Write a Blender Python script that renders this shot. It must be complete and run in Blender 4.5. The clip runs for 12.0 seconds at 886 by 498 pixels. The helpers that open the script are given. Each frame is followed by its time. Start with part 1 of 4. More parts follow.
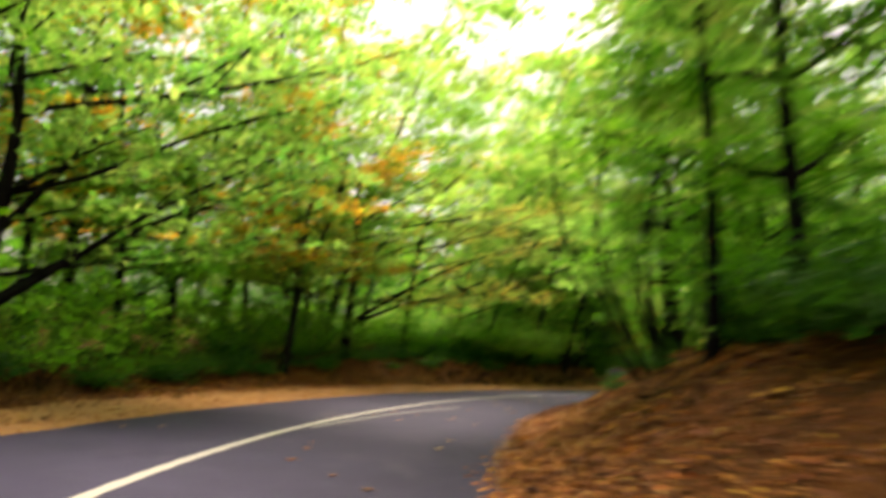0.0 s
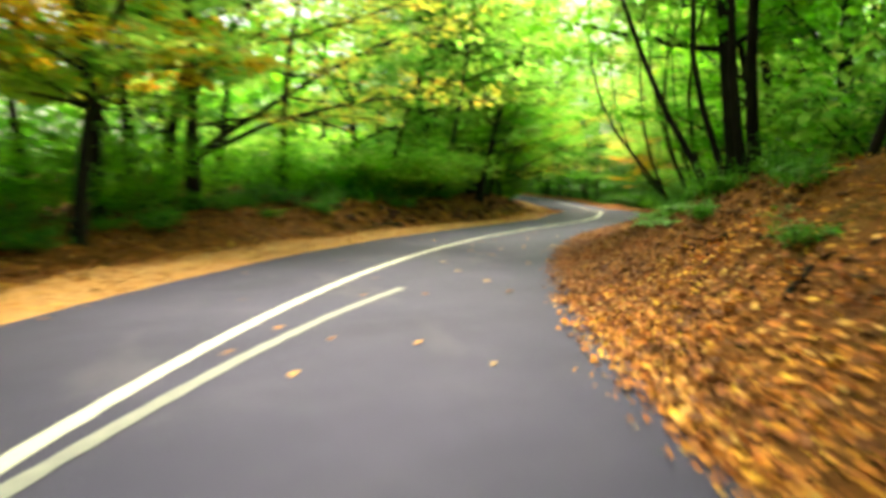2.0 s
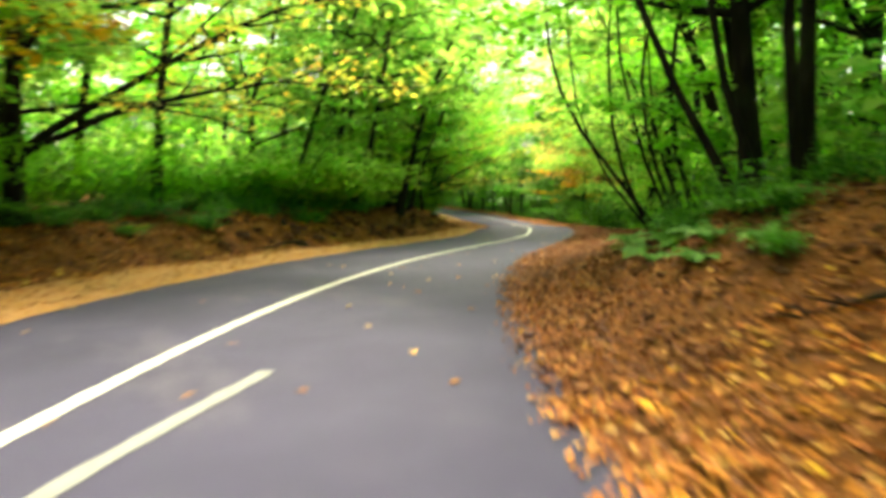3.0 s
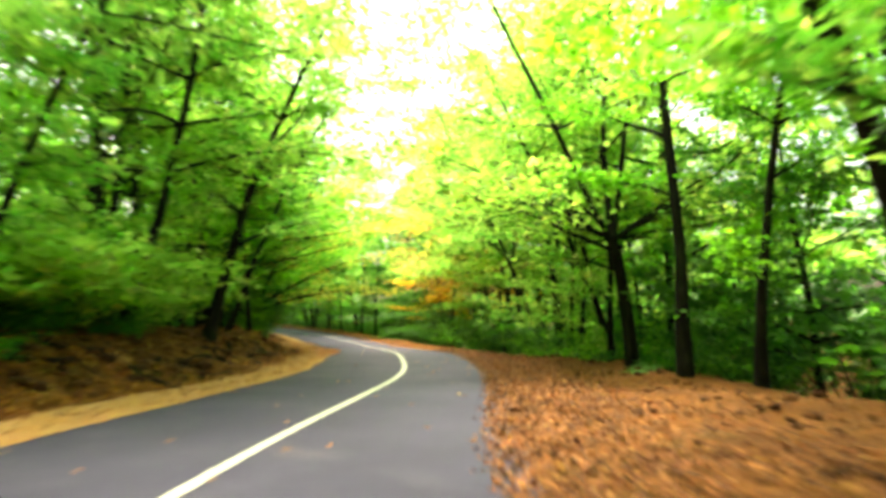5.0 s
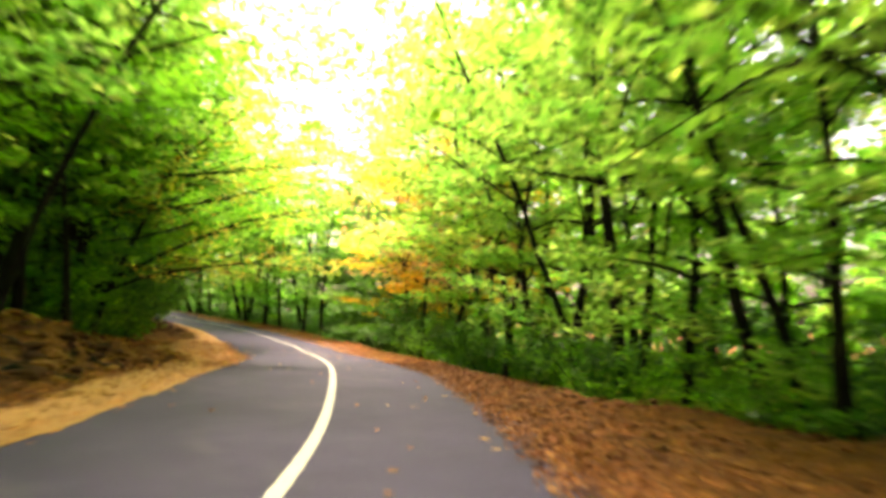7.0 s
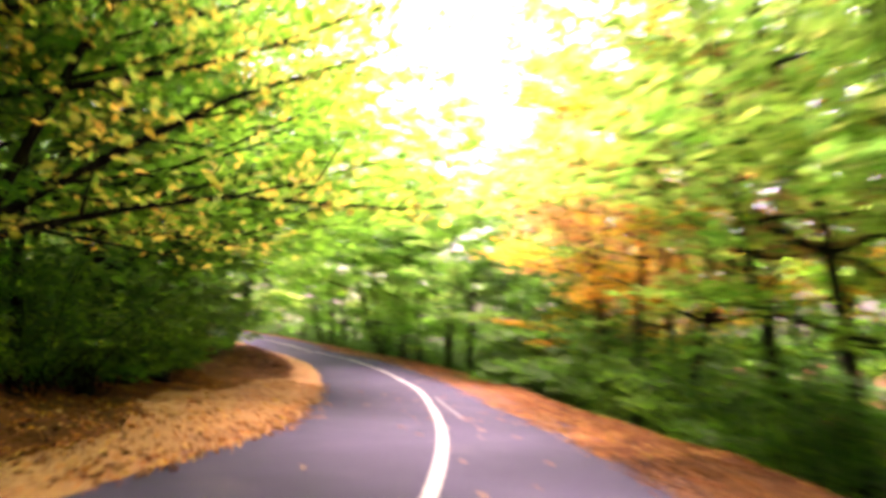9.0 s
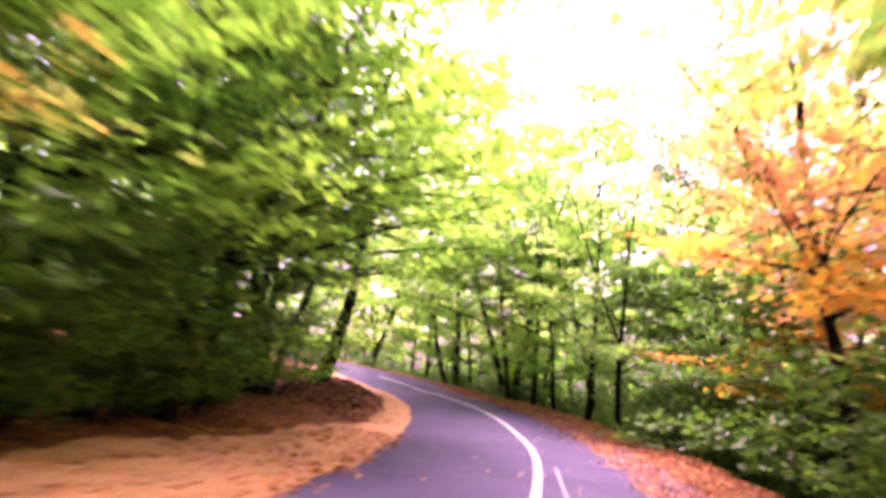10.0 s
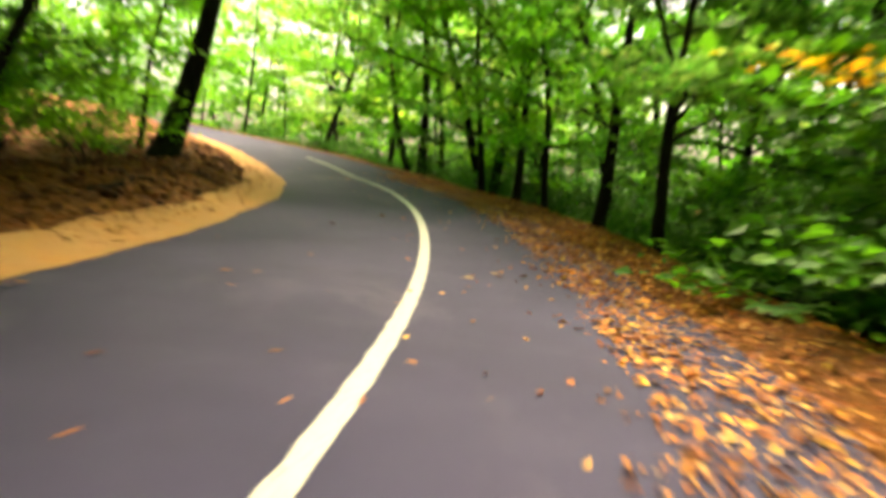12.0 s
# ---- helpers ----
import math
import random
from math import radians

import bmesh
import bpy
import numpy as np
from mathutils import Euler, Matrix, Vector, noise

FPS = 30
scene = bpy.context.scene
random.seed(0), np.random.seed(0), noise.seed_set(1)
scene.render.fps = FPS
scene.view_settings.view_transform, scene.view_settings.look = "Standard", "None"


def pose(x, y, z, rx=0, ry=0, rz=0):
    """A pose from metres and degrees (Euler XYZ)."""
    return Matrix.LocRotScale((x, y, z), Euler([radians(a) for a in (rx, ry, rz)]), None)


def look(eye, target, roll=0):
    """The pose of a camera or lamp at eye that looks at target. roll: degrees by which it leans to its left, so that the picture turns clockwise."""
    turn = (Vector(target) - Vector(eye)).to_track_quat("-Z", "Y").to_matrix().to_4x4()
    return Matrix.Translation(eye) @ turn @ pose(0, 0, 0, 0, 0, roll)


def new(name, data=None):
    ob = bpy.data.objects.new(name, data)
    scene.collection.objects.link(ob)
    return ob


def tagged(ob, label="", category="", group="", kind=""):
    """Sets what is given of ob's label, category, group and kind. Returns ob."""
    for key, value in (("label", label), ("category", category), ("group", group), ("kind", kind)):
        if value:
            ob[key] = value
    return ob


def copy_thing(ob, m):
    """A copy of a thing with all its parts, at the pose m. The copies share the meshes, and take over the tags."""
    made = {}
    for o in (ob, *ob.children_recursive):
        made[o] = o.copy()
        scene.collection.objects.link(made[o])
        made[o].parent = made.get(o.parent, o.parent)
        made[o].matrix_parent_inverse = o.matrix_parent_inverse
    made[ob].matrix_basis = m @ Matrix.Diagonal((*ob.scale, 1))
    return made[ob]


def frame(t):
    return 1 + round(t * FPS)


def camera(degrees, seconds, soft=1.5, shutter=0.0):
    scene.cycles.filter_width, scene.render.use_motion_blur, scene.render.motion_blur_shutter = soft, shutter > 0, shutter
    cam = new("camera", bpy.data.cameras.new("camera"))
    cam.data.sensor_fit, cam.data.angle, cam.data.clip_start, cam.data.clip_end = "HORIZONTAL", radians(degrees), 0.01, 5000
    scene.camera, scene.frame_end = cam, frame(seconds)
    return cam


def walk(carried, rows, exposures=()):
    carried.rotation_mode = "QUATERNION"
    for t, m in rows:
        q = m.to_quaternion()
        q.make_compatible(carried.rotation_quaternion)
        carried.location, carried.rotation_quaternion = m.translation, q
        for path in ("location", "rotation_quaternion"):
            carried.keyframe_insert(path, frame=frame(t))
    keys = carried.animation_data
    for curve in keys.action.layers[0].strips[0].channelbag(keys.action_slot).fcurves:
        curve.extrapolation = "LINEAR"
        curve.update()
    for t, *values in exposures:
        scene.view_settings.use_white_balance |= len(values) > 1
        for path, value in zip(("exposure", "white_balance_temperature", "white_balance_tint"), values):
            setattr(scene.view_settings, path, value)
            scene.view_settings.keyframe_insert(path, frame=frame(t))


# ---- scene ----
cam = camera(65.92, 12.0, soft=4.0, shutter=1.0)

# seconds, x, y, z, tilt, lean, heading
PATH = [
    (0.0, 2.122, -2.820, 1.157, 99.12, -3.08, -6.27),
    (0.5, 2.054, -1.102, 1.183, 94.84, -2.22, -1.30),
    (1.0, 1.913, 0.643, 1.202, 90.43, 0.02, -4.32),
    (1.5, 2.212, 2.816, 1.210, 87.29, 1.53, -8.68),
    (2.0, 2.498, 5.028, 1.217, 85.36, 1.17, -16.19),
    (2.5, 3.142, 6.827, 1.223, 84.98, 1.02, -19.81),
    (3.0, 3.635, 8.336, 1.229, 86.33, 0.64, -22.83),
    (3.5, 4.349, 10.262, 1.236, 89.46, 1.22, -25.44),
    (4.0, 5.244, 12.458, 1.245, 92.38, 1.47, -28.73),
    (4.5, 6.305, 14.838, 1.251, 94.56, 1.21, -32.50),
    (5.0, 7.574, 17.329, 1.246, 96.03, 0.73, -35.97),
    (5.5, 9.129, 19.863, 1.241, 96.80, 0.37, -38.41),
    (6.0, 10.940, 22.390, 1.226, 96.90, 0.07, -39.32),
    (6.5, 12.758, 24.874, 1.205, 96.48, -0.97, -39.37),
    (7.0, 14.651, 27.437, 1.183, 96.09, -1.57, -39.15),
    (7.5, 16.552, 30.121, 1.141, 95.97, -1.60, -38.32),
    (8.0, 18.353, 32.909, 1.098, 96.27, -1.41, -36.28),
    (8.5, 20.048, 35.730, 1.078, 97.21, -1.36, -32.60),
    (9.0, 21.756, 38.550, 1.076, 98.53, -1.89, -25.38),
    (9.5, 23.623, 41.558, 1.062, 100.22, -3.60, -14.98),
    (10.0, 25.387, 44.870, 1.002, 101.60, -4.41, -12.88),
    (10.5, 27.048, 48.180, 0.943, 100.09, -4.33, -13.43),
    (11.0, 28.338, 51.079, 0.907, 94.01, -4.37, -13.62),
    (11.5, 29.609, 53.677, 0.875, 88.98, -4.41, -12.42),
    (12.0, 30.507, 56.003, 0.869, 84.63, -5.31, -11.55),
]
EXPOSURES = [
    (0.0, 1.0, 7500, 14), (0.5, 1.75, 7450, 16), (1.0, 2.0, 7400, 8), (2.0, 2.1, 7600, -8), (3.5, 2.2, 7500, -6), (5.5, 2.55, 7750, -2), (6.5, 2.5, 8100, 14),
    (8.5, 2.85, 7700, 30), (9.5, 2.58, 6500, 86), (10.5, 2.65, 6650, 108), (11.0, 2.6, 7200, 62), (11.4, 2.35, 7900, 12), (12.0, 2.05, 8400, 2),
]
walk(cam, [(t, pose(*r)) for t, *r in PATH], EXPOSURES)

# ---- light: a bright hazy sky, and a soft sun ahead of the road ----
SUN_AZIMUTH, SUN_HEIGHT = 14.0, 64.0     # degrees clockwise from +y, and above the horizon
world = bpy.data.worlds.new("sky")
scene.world = world
world.use_nodes = True
wn = world.node_tree.nodes
sky = wn.new("ShaderNodeTexSky")
sky.sky_type, sky.sun_disc = "NISHITA", False
sky.sun_elevation, sky.sun_rotation = radians(SUN_HEIGHT), radians(SUN_AZIMUTH)
sky.air_density, sky.dust_density, sky.ozone_density = 1.0, 9.0, 0.4
wn["Background"].inputs["Strength"].default_value = 0.15
world.node_tree.links.new(sky.outputs[0], wn["Background"].inputs["Color"])
sun_data = bpy.data.lights.new("sun", "SUN")
sun_data.energy, sun_data.angle, sun_data.color = 2.6, radians(28), (1.0, 0.93, 0.8)
sun = new("sun", sun_data)
sun_way = Vector((math.sin(radians(SUN_AZIMUTH)) * math.cos(radians(SUN_HEIGHT)),
                  math.cos(radians(SUN_AZIMUTH)) * math.cos(radians(SUN_HEIGHT)), math.sin(radians(SUN_HEIGHT))))
sun.matrix_world = look(tuple(sun_way * 100), (0, 0, 0))


# ---- materials ----
class Mat:
    """A node material with a Principled shader, and short ways to add nodes."""

    def __init__(self, name, rough=0.8, metal=0.0, gloss=0.5):
        self.m = bpy.data.materials.new(name)
        self.m.use_nodes = True
        self.t = self.m.node_tree
        self.p = self.t.nodes["Principled BSDF"]
        self.p.inputs["Roughness"].default_value = rough
        self.p.inputs["Metallic"].default_value = metal
        self.p.inputs["Specular IOR Level"].default_value = gloss
        self.co = self.t.nodes.new("ShaderNodeTexCoord").outputs["Object"]

    def link(self, a, b):
        self.t.links.new(a, b)

    def noise(self, scale, detail=4.0, stretch=None, rough=0.55):
        n = self.t.nodes.new("ShaderNodeTexNoise")
        n.inputs["Scale"].default_value, n.inputs["Detail"].default_value = scale, detail
        n.inputs["Roughness"].default_value = rough
        if stretch:
            mp = self.t.nodes.new("ShaderNodeMapping")
            mp.inputs["Scale"].default_value = stretch
            self.link(self.co, mp.inputs["Vector"])
            self.link(mp.outputs[0], n.inputs["Vector"])
        else:
            self.link(self.co, n.inputs["Vector"])
        return n.outputs["Fac"]

    def ramp(self, fac, stops):
        r = self.t.nodes.new("ShaderNodeValToRGB")
        e = r.color_ramp.elements
        e[0].position, e[0].color = stops[0][0], (*stops[0][1], 1)
        e[1].position, e[1].color = stops[-1][0], (*stops[-1][1], 1)
        for at, col in stops[1:-1]:
            k = e.new(at)
            k.color = (*col, 1)
        self.link(fac, r.inputs["Fac"])
        return r.outputs["Color"]

    def mix(self, fac, a, b, how="MIX"):
        x = self.t.nodes.new("ShaderNodeMix")
        x.data_type, x.blend_type = "RGBA", how
        for value, slot in ((fac, 0), (a, 6), (b, 7)):
            if isinstance(value, (int, float)):
                x.inputs[slot].default_value = value
            elif isinstance(value, tuple):
                x.inputs[slot].default_value = (*value, 1)
            else:
                self.link(value, x.inputs[slot])
        return x.outputs[2]

    def color(self, c):
        self.link(c, self.p.inputs["Base Color"])

    def bump(self, fac, strength=0.5, depth=0.02):
        b = self.t.nodes.new("ShaderNodeBump")
        b.inputs["Strength"].default_value, b.inputs["Distance"].default_value = strength, depth
        self.link(fac, b.inputs["Height"])
        self.link(b.outputs[0], self.p.inputs["Normal"])

    def island(self):
        return self.t.nodes.new("ShaderNodeNewGeometry").outputs["Random Per Island"]

    def each(self):
        return self.t.nodes.new("ShaderNodeObjectInfo").outputs["Random"]


def leaf_material(name, stops, through_light, share=0.5):
    """Thin leaves: a waxy top and light that shines through. stops: colours from leaf to leaf."""
    a = Mat(name, 0.5, gloss=0.3)
    per_leaf = a.ramp(a.island(), stops)
    patch = a.noise(0.55, 2.0)
    per_leaf = a.mix(a.ramp(patch, [(0.35, (0, 0, 0)), (0.7, (0.45, 0.45, 0.45))]), per_leaf, stops[-1][1])
    tree = a.ramp(a.each(), [(0.0, (0.72, 0.82, 0.8)), (0.5, (1, 1, 1)), (1.0, (1.14, 1.06, 0.88))])
    col = a.mix(1.0, per_leaf, tree, "MULTIPLY")
    a.color(col)
    tr = a.t.nodes.new("ShaderNodeBsdfTranslucent")
    a.link(a.mix(1.0, col, through_light, "MULTIPLY"), tr.inputs["Color"])
    mx = a.t.nodes.new("ShaderNodeMixShader")
    mx.inputs[0].default_value = share
    a.link(a.p.outputs[0], mx.inputs[1])
    a.link(tr.outputs[0], mx.inputs[2])
    a.link(mx.outputs[0], a.t.nodes["Material Output"].inputs["Surface"])
    return a.m


LEAF_GREEN = leaf_material("green_leaves", [(0.0, (0.034, 0.115, 0.012)), (0.5, (0.08, 0.22, 0.02)), (0.85, (0.13, 0.305, 0.028)),
                                            (1.0, (0.21, 0.37, 0.04))], (1.85, 2.15, 1.6), 0.66)
LEAF_LIME = leaf_material("yellow_green_leaves", [(0.0, (0.065, 0.2, 0.017)), (0.5, (0.135, 0.32, 0.028)), (0.8, (0.24, 0.39, 0.042)),
                                                  (1.0, (0.42, 0.41, 0.075))], (1.75, 2.0, 2.9), 0.66)
LEAF_GOLD = leaf_material("golden_leaves", [(0.0, (0.2, 0.33, 0.03)), (0.35, (0.46, 0.41, 0.04)), (0.7, (0.64, 0.38, 0.04)),
                                            (1.0, (0.62, 0.25, 0.03))], (1.5, 1.5, 1.2), 0.64)
LEAF_YELLOW = leaf_material("yellowing_leaves", [(0.0, (0.1, 0.24, 0.03)), (0.45, (0.23, 0.35, 0.045)), (0.75, (0.46, 0.41, 0.05)),
                                                 (1.0, (0.58, 0.35, 0.05))], (1.7, 1.75, 2.2), 0.64)
LEAF_RUST = leaf_material("orange_leaves", [(0.0, (0.36, 0.36, 0.07)), (0.4, (0.52, 0.37, 0.13)), (0.7, (0.54, 0.3, 0.13)),
                                            (1.0, (0.42, 0.2, 0.09))], (1.4, 1.35, 1.2))
# darkest leaf green, for low shrubs, some crowns and the far woods
LEAF_DARK = leaf_material("dark_green_leaves", [(0.0, (0.02, 0.075, 0.011)), (0.6, (0.042, 0.15, 0.018)), (1.0, (0.09, 0.23, 0.024))], (1.5, 1.8, 1.0), 0.4)


def bright_litter_material():
    a = Mat("bright_fallen_leaves", 0.7, gloss=0.3)
    c = a.ramp(a.island(), [(0.0, (0.1, 0.03, 0.01)), (0.22, (0.26, 0.075, 0.02)), (0.5, (0.44, 0.135, 0.02)),
                                (0.8, (0.57, 0.23, 0.025)), (0.93, (0.6, 0.34, 0.11)), (1.0, (0.74, 0.42, 0.04))])
    a.color(a.mix(1.0, c, a.ramp(a.noise(1.7, 3.0), [(0.32, (0.5, 0.42, 0.4)), (0.5, (1, 1, 1)), (0.7, (1.3, 1.2, 1.1))]), "MULTIPLY"))
    return a.m


def litter_material():
    a = Mat("fallen_leaves", 0.75, gloss=0.25)
    c = a.ramp(a.island(), [(0.0, (0.06, 0.016, 0.006)), (0.3, (0.12, 0.034, 0.008)), (0.55, (0.2, 0.058, 0.012)),
                                (0.8, (0.28, 0.092, 0.017)), (0.94, (0.36, 0.17, 0.06)), (1.0, (0.42, 0.19, 0.028))])
    a.color(a.mix(1.0, c, a.ramp(a.noise(1.7, 3.0), [(0.32, (0.5, 0.42, 0.4)), (0.5, (1, 1, 1)), (0.7, (1.3, 1.2, 1.1))]), "MULTIPLY"))
    return a.m


def bark_material():
    a = Mat("bark", 0.95, gloss=0.08)
    n = a.noise(9.0, 6.0, (1, 1, 0.22))
    big = a.noise(1.6, 3.0)
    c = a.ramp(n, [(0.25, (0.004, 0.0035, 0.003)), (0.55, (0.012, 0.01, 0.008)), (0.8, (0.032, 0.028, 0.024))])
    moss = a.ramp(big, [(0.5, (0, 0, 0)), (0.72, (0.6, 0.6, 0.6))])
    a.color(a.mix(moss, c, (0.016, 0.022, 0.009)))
    a.bump(n, 0.8, 0.03)
    return a.m


def asphalt_material():
    a = Mat("asphalt", 0.88, gloss=0.28)
    grit = a.noise(160.0, 3.0)
    patch = a.noise(0.45, 4.0)
    streak = a.noise(1.4, 3.0)
    c = a.ramp(patch, [(0.3, (0.023, 0.021, 0.05)), (0.5, (0.03, 0.027, 0.062)), (0.7, (0.041, 0.037, 0.077))])
    c = a.mix(0.5, c, a.ramp(grit, [(0.3, (0.5, 0.5, 0.52)), (0.7, (1.4, 1.4, 1.4))]), "MULTIPLY")
    c = a.mix(a.ramp(streak, [(0.52, (0, 0, 0)), (0.8, (0.16, 0.16, 0.16))]), c, (0.08, 0.072, 0.105))
    c = a.mix(a.ramp(a.noise(0.9, 5.0, (1.0, 0.35, 1.0)), [(0.58, (0, 0, 0)), (0.7, (0.22, 0.22, 0.22))]), c, (0.12, 0.104, 0.135))
    a.color(c)
    a.bump(grit, 0.35, 0.006)
    return a.m


def paint_material(name, ghost_line):
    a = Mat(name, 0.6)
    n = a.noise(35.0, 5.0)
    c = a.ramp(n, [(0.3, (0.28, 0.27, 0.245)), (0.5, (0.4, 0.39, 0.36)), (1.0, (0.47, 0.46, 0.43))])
    # duller grey for the added ghost lines
    if ghost_line:
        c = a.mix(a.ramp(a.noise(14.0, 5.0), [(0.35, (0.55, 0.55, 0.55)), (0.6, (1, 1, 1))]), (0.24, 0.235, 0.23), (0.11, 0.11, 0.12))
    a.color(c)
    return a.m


def soil_material():
    a = Mat("woodland_soil", 0.95, gloss=0.15)
    fine = a.noise(26.0, 6.0, rough=0.7)
    mid = a.noise(5.0, 5.0)
    big = a.noise(0.6, 3.0)
    c = a.ramp(fine, [(0.3, (0.04, 0.014, 0.006)), (0.47, (0.14, 0.05, 0.012)), (0.6, (0.26, 0.095, 0.02)), (0.75, (0.36, 0.16, 0.04))])
    c = a.mix(a.ramp(mid, [(0.45, (0, 0, 0)), (0.65, (0.6, 0.6, 0.6))]), c, (0.13, 0.05, 0.016))
    clod = a.noise(2.3, 3.0)
    c = a.mix(a.ramp(clod, [(0.45, (0, 0, 0)), (0.65, (0.6, 0.6, 0.6))]), c, (0.06, 0.024, 0.011))
    c = a.mix(a.ramp(big, [(0.62, (0, 0, 0)), (0.75, (0.4, 0.4, 0.4))]), c, (0.045, 0.075, 0.015))
    a.color(c)
    a.bump(fine, 0.9, 0.05)
    return a.m


def sand_material():
    a = Mat("sandy_verge", 0.95, gloss=0.15)
    fine = a.noise(40.0, 6.0, rough=0.7)
    mid = a.noise(3.0, 5.0)
    c = a.ramp(fine, [(0.3, (0.26, 0.11, 0.045)), (0.5, (0.44, 0.23, 0.1)), (0.75, (0.56, 0.36, 0.2))])
    c = a.mix(a.ramp(mid, [(0.42, (0, 0, 0)), (0.66, (0.45, 0.45, 0.45))]), c, (0.5, 0.22, 0.055))
    a.color(c)
    a.bump(fine, 0.7, 0.03)
    return a.m


LITTER_BRIGHT = bright_litter_material()
LITTER, BARK, ASPHALT, SOIL, SAND = litter_material(), bark_material(), asphalt_material(), soil_material(), sand_material()
PAINT, PAINT_GHOST = paint_material("white_paint", False), paint_material("ghost_paint", True)

# ---- the road's line: bends (1/m) every 4 m along the painted centre line ----
BEND = [0.0041, -0.0063, -0.017, -0.0278, -0.0375, -0.0373, -0.0282, -0.0272, -0.0185, -0.0235, -0.0192, -0.0119, 0.0061, 0.0201, 0.017, 0.0057, 0.0041, 0.0119, 0.0138, 0.0075, 0.0067, 0.0248, 0.0196, 0.0193, 0.0257, 0.0321, 0.0307, 0.0257, 0.0228, 0.0219, 0.0215, 0.02, 0.0173, 0.0139]
# the road's rise, every 8 m
RISE = [-0.186, -0.112, 0.0, 0.025, 0.052, 0.038, -0.016, -0.12, -0.127, -0.256, -0.347, -0.118, 0.336, 0.822, 1.705, 2.44, 3.21]
FIRST, STEP = -16.0, 0.5
S = np.arange(FIRST, 116.0, STEP)
KNOTS = FIRST + 4.0 * np.arange(len(BEND))
HEAD = np.cumsum(np.interp(S, KNOTS, BEND)) * STEP
HEAD = HEAD - np.interp(0, S, HEAD)
CX, CY = np.cumsum(-np.sin(HEAD)) * STEP, np.cumsum(np.cos(HEAD)) * STEP
CX, CY = CX - np.interp(0, S, CX), CY - np.interp(0, S, CY)


def on_road(s, u):
    """The place s metres along the painted line and u metres to its right."""
    h = np.interp(s, S, HEAD)
    return np.interp(s, S, CX) + u * np.cos(h), np.interp(s, S, CY) + u * np.sin(h)


def climb_of(s):
    return np.interp(s, FIRST + 8.0 * np.arange(len(RISE)), RISE)


def along(x, y):
    """The s and u of places, by the nearest point of the painted line."""
    x, y = np.atleast_1d(np.asarray(x, float)), np.atleast_1d(np.asarray(y, float))
    s, u = np.empty(len(x)), np.empty(len(x))
    for i in range(0, len(x), 4000):
        gx, gy = x[i:i + 4000, None] - CX, y[i:i + 4000, None] - CY
        j = (gx * gx + gy * gy).argmin(1)
        k = np.arange(len(j))
        side = gx[k, j] * np.cos(HEAD[j]) + gy[k, j] * np.sin(HEAD[j])
        far = np.hypot(gx[k, j], gy[k, j])
        s[i:i + 4000], u[i:i + 4000] = S[j], np.where(side < 0, -far, far)
    return s, u


def left_edge(s):
    return np.interp(s, [-16, 0, 12, 20, 36, 50, 58, 63, 68, 73, 80, 116], [2.85, 2.75, 2.55, 2.7, 2.95, 3.0, 2.75, 3.15, 3.28, 3.17, 2.9, 2.9])


def right_edge(s):
    return np.interp(s, [-16, 0, 8, 16, 26, 36, 48, 60, 90, 116], [2.8, 2.95, 3.15, 2.85, 2.45, 2.3, 2.65, 2.5, 2.45, 2.5])


def smooth(a):
    a = np.clip(a, 0, 1)
    return a * a * (3 - 2 * a)


def ripple(x, y):
    return (0.5 * np.sin(x * 0.9 + 1.3 * np.sin(y * 0.55)) + 0.3 * np.sin(y * 1.7 + x * 0.6) + 0.2 * np.sin(x * 2.9 - y * 2.3)
            + 0.16 * np.sin(x * 4.3 + 2.0 * np.sin(y * 3.1)) + 0.14 * np.sin(y * 5.1 + 1.7 * np.sin(x * 3.7)))


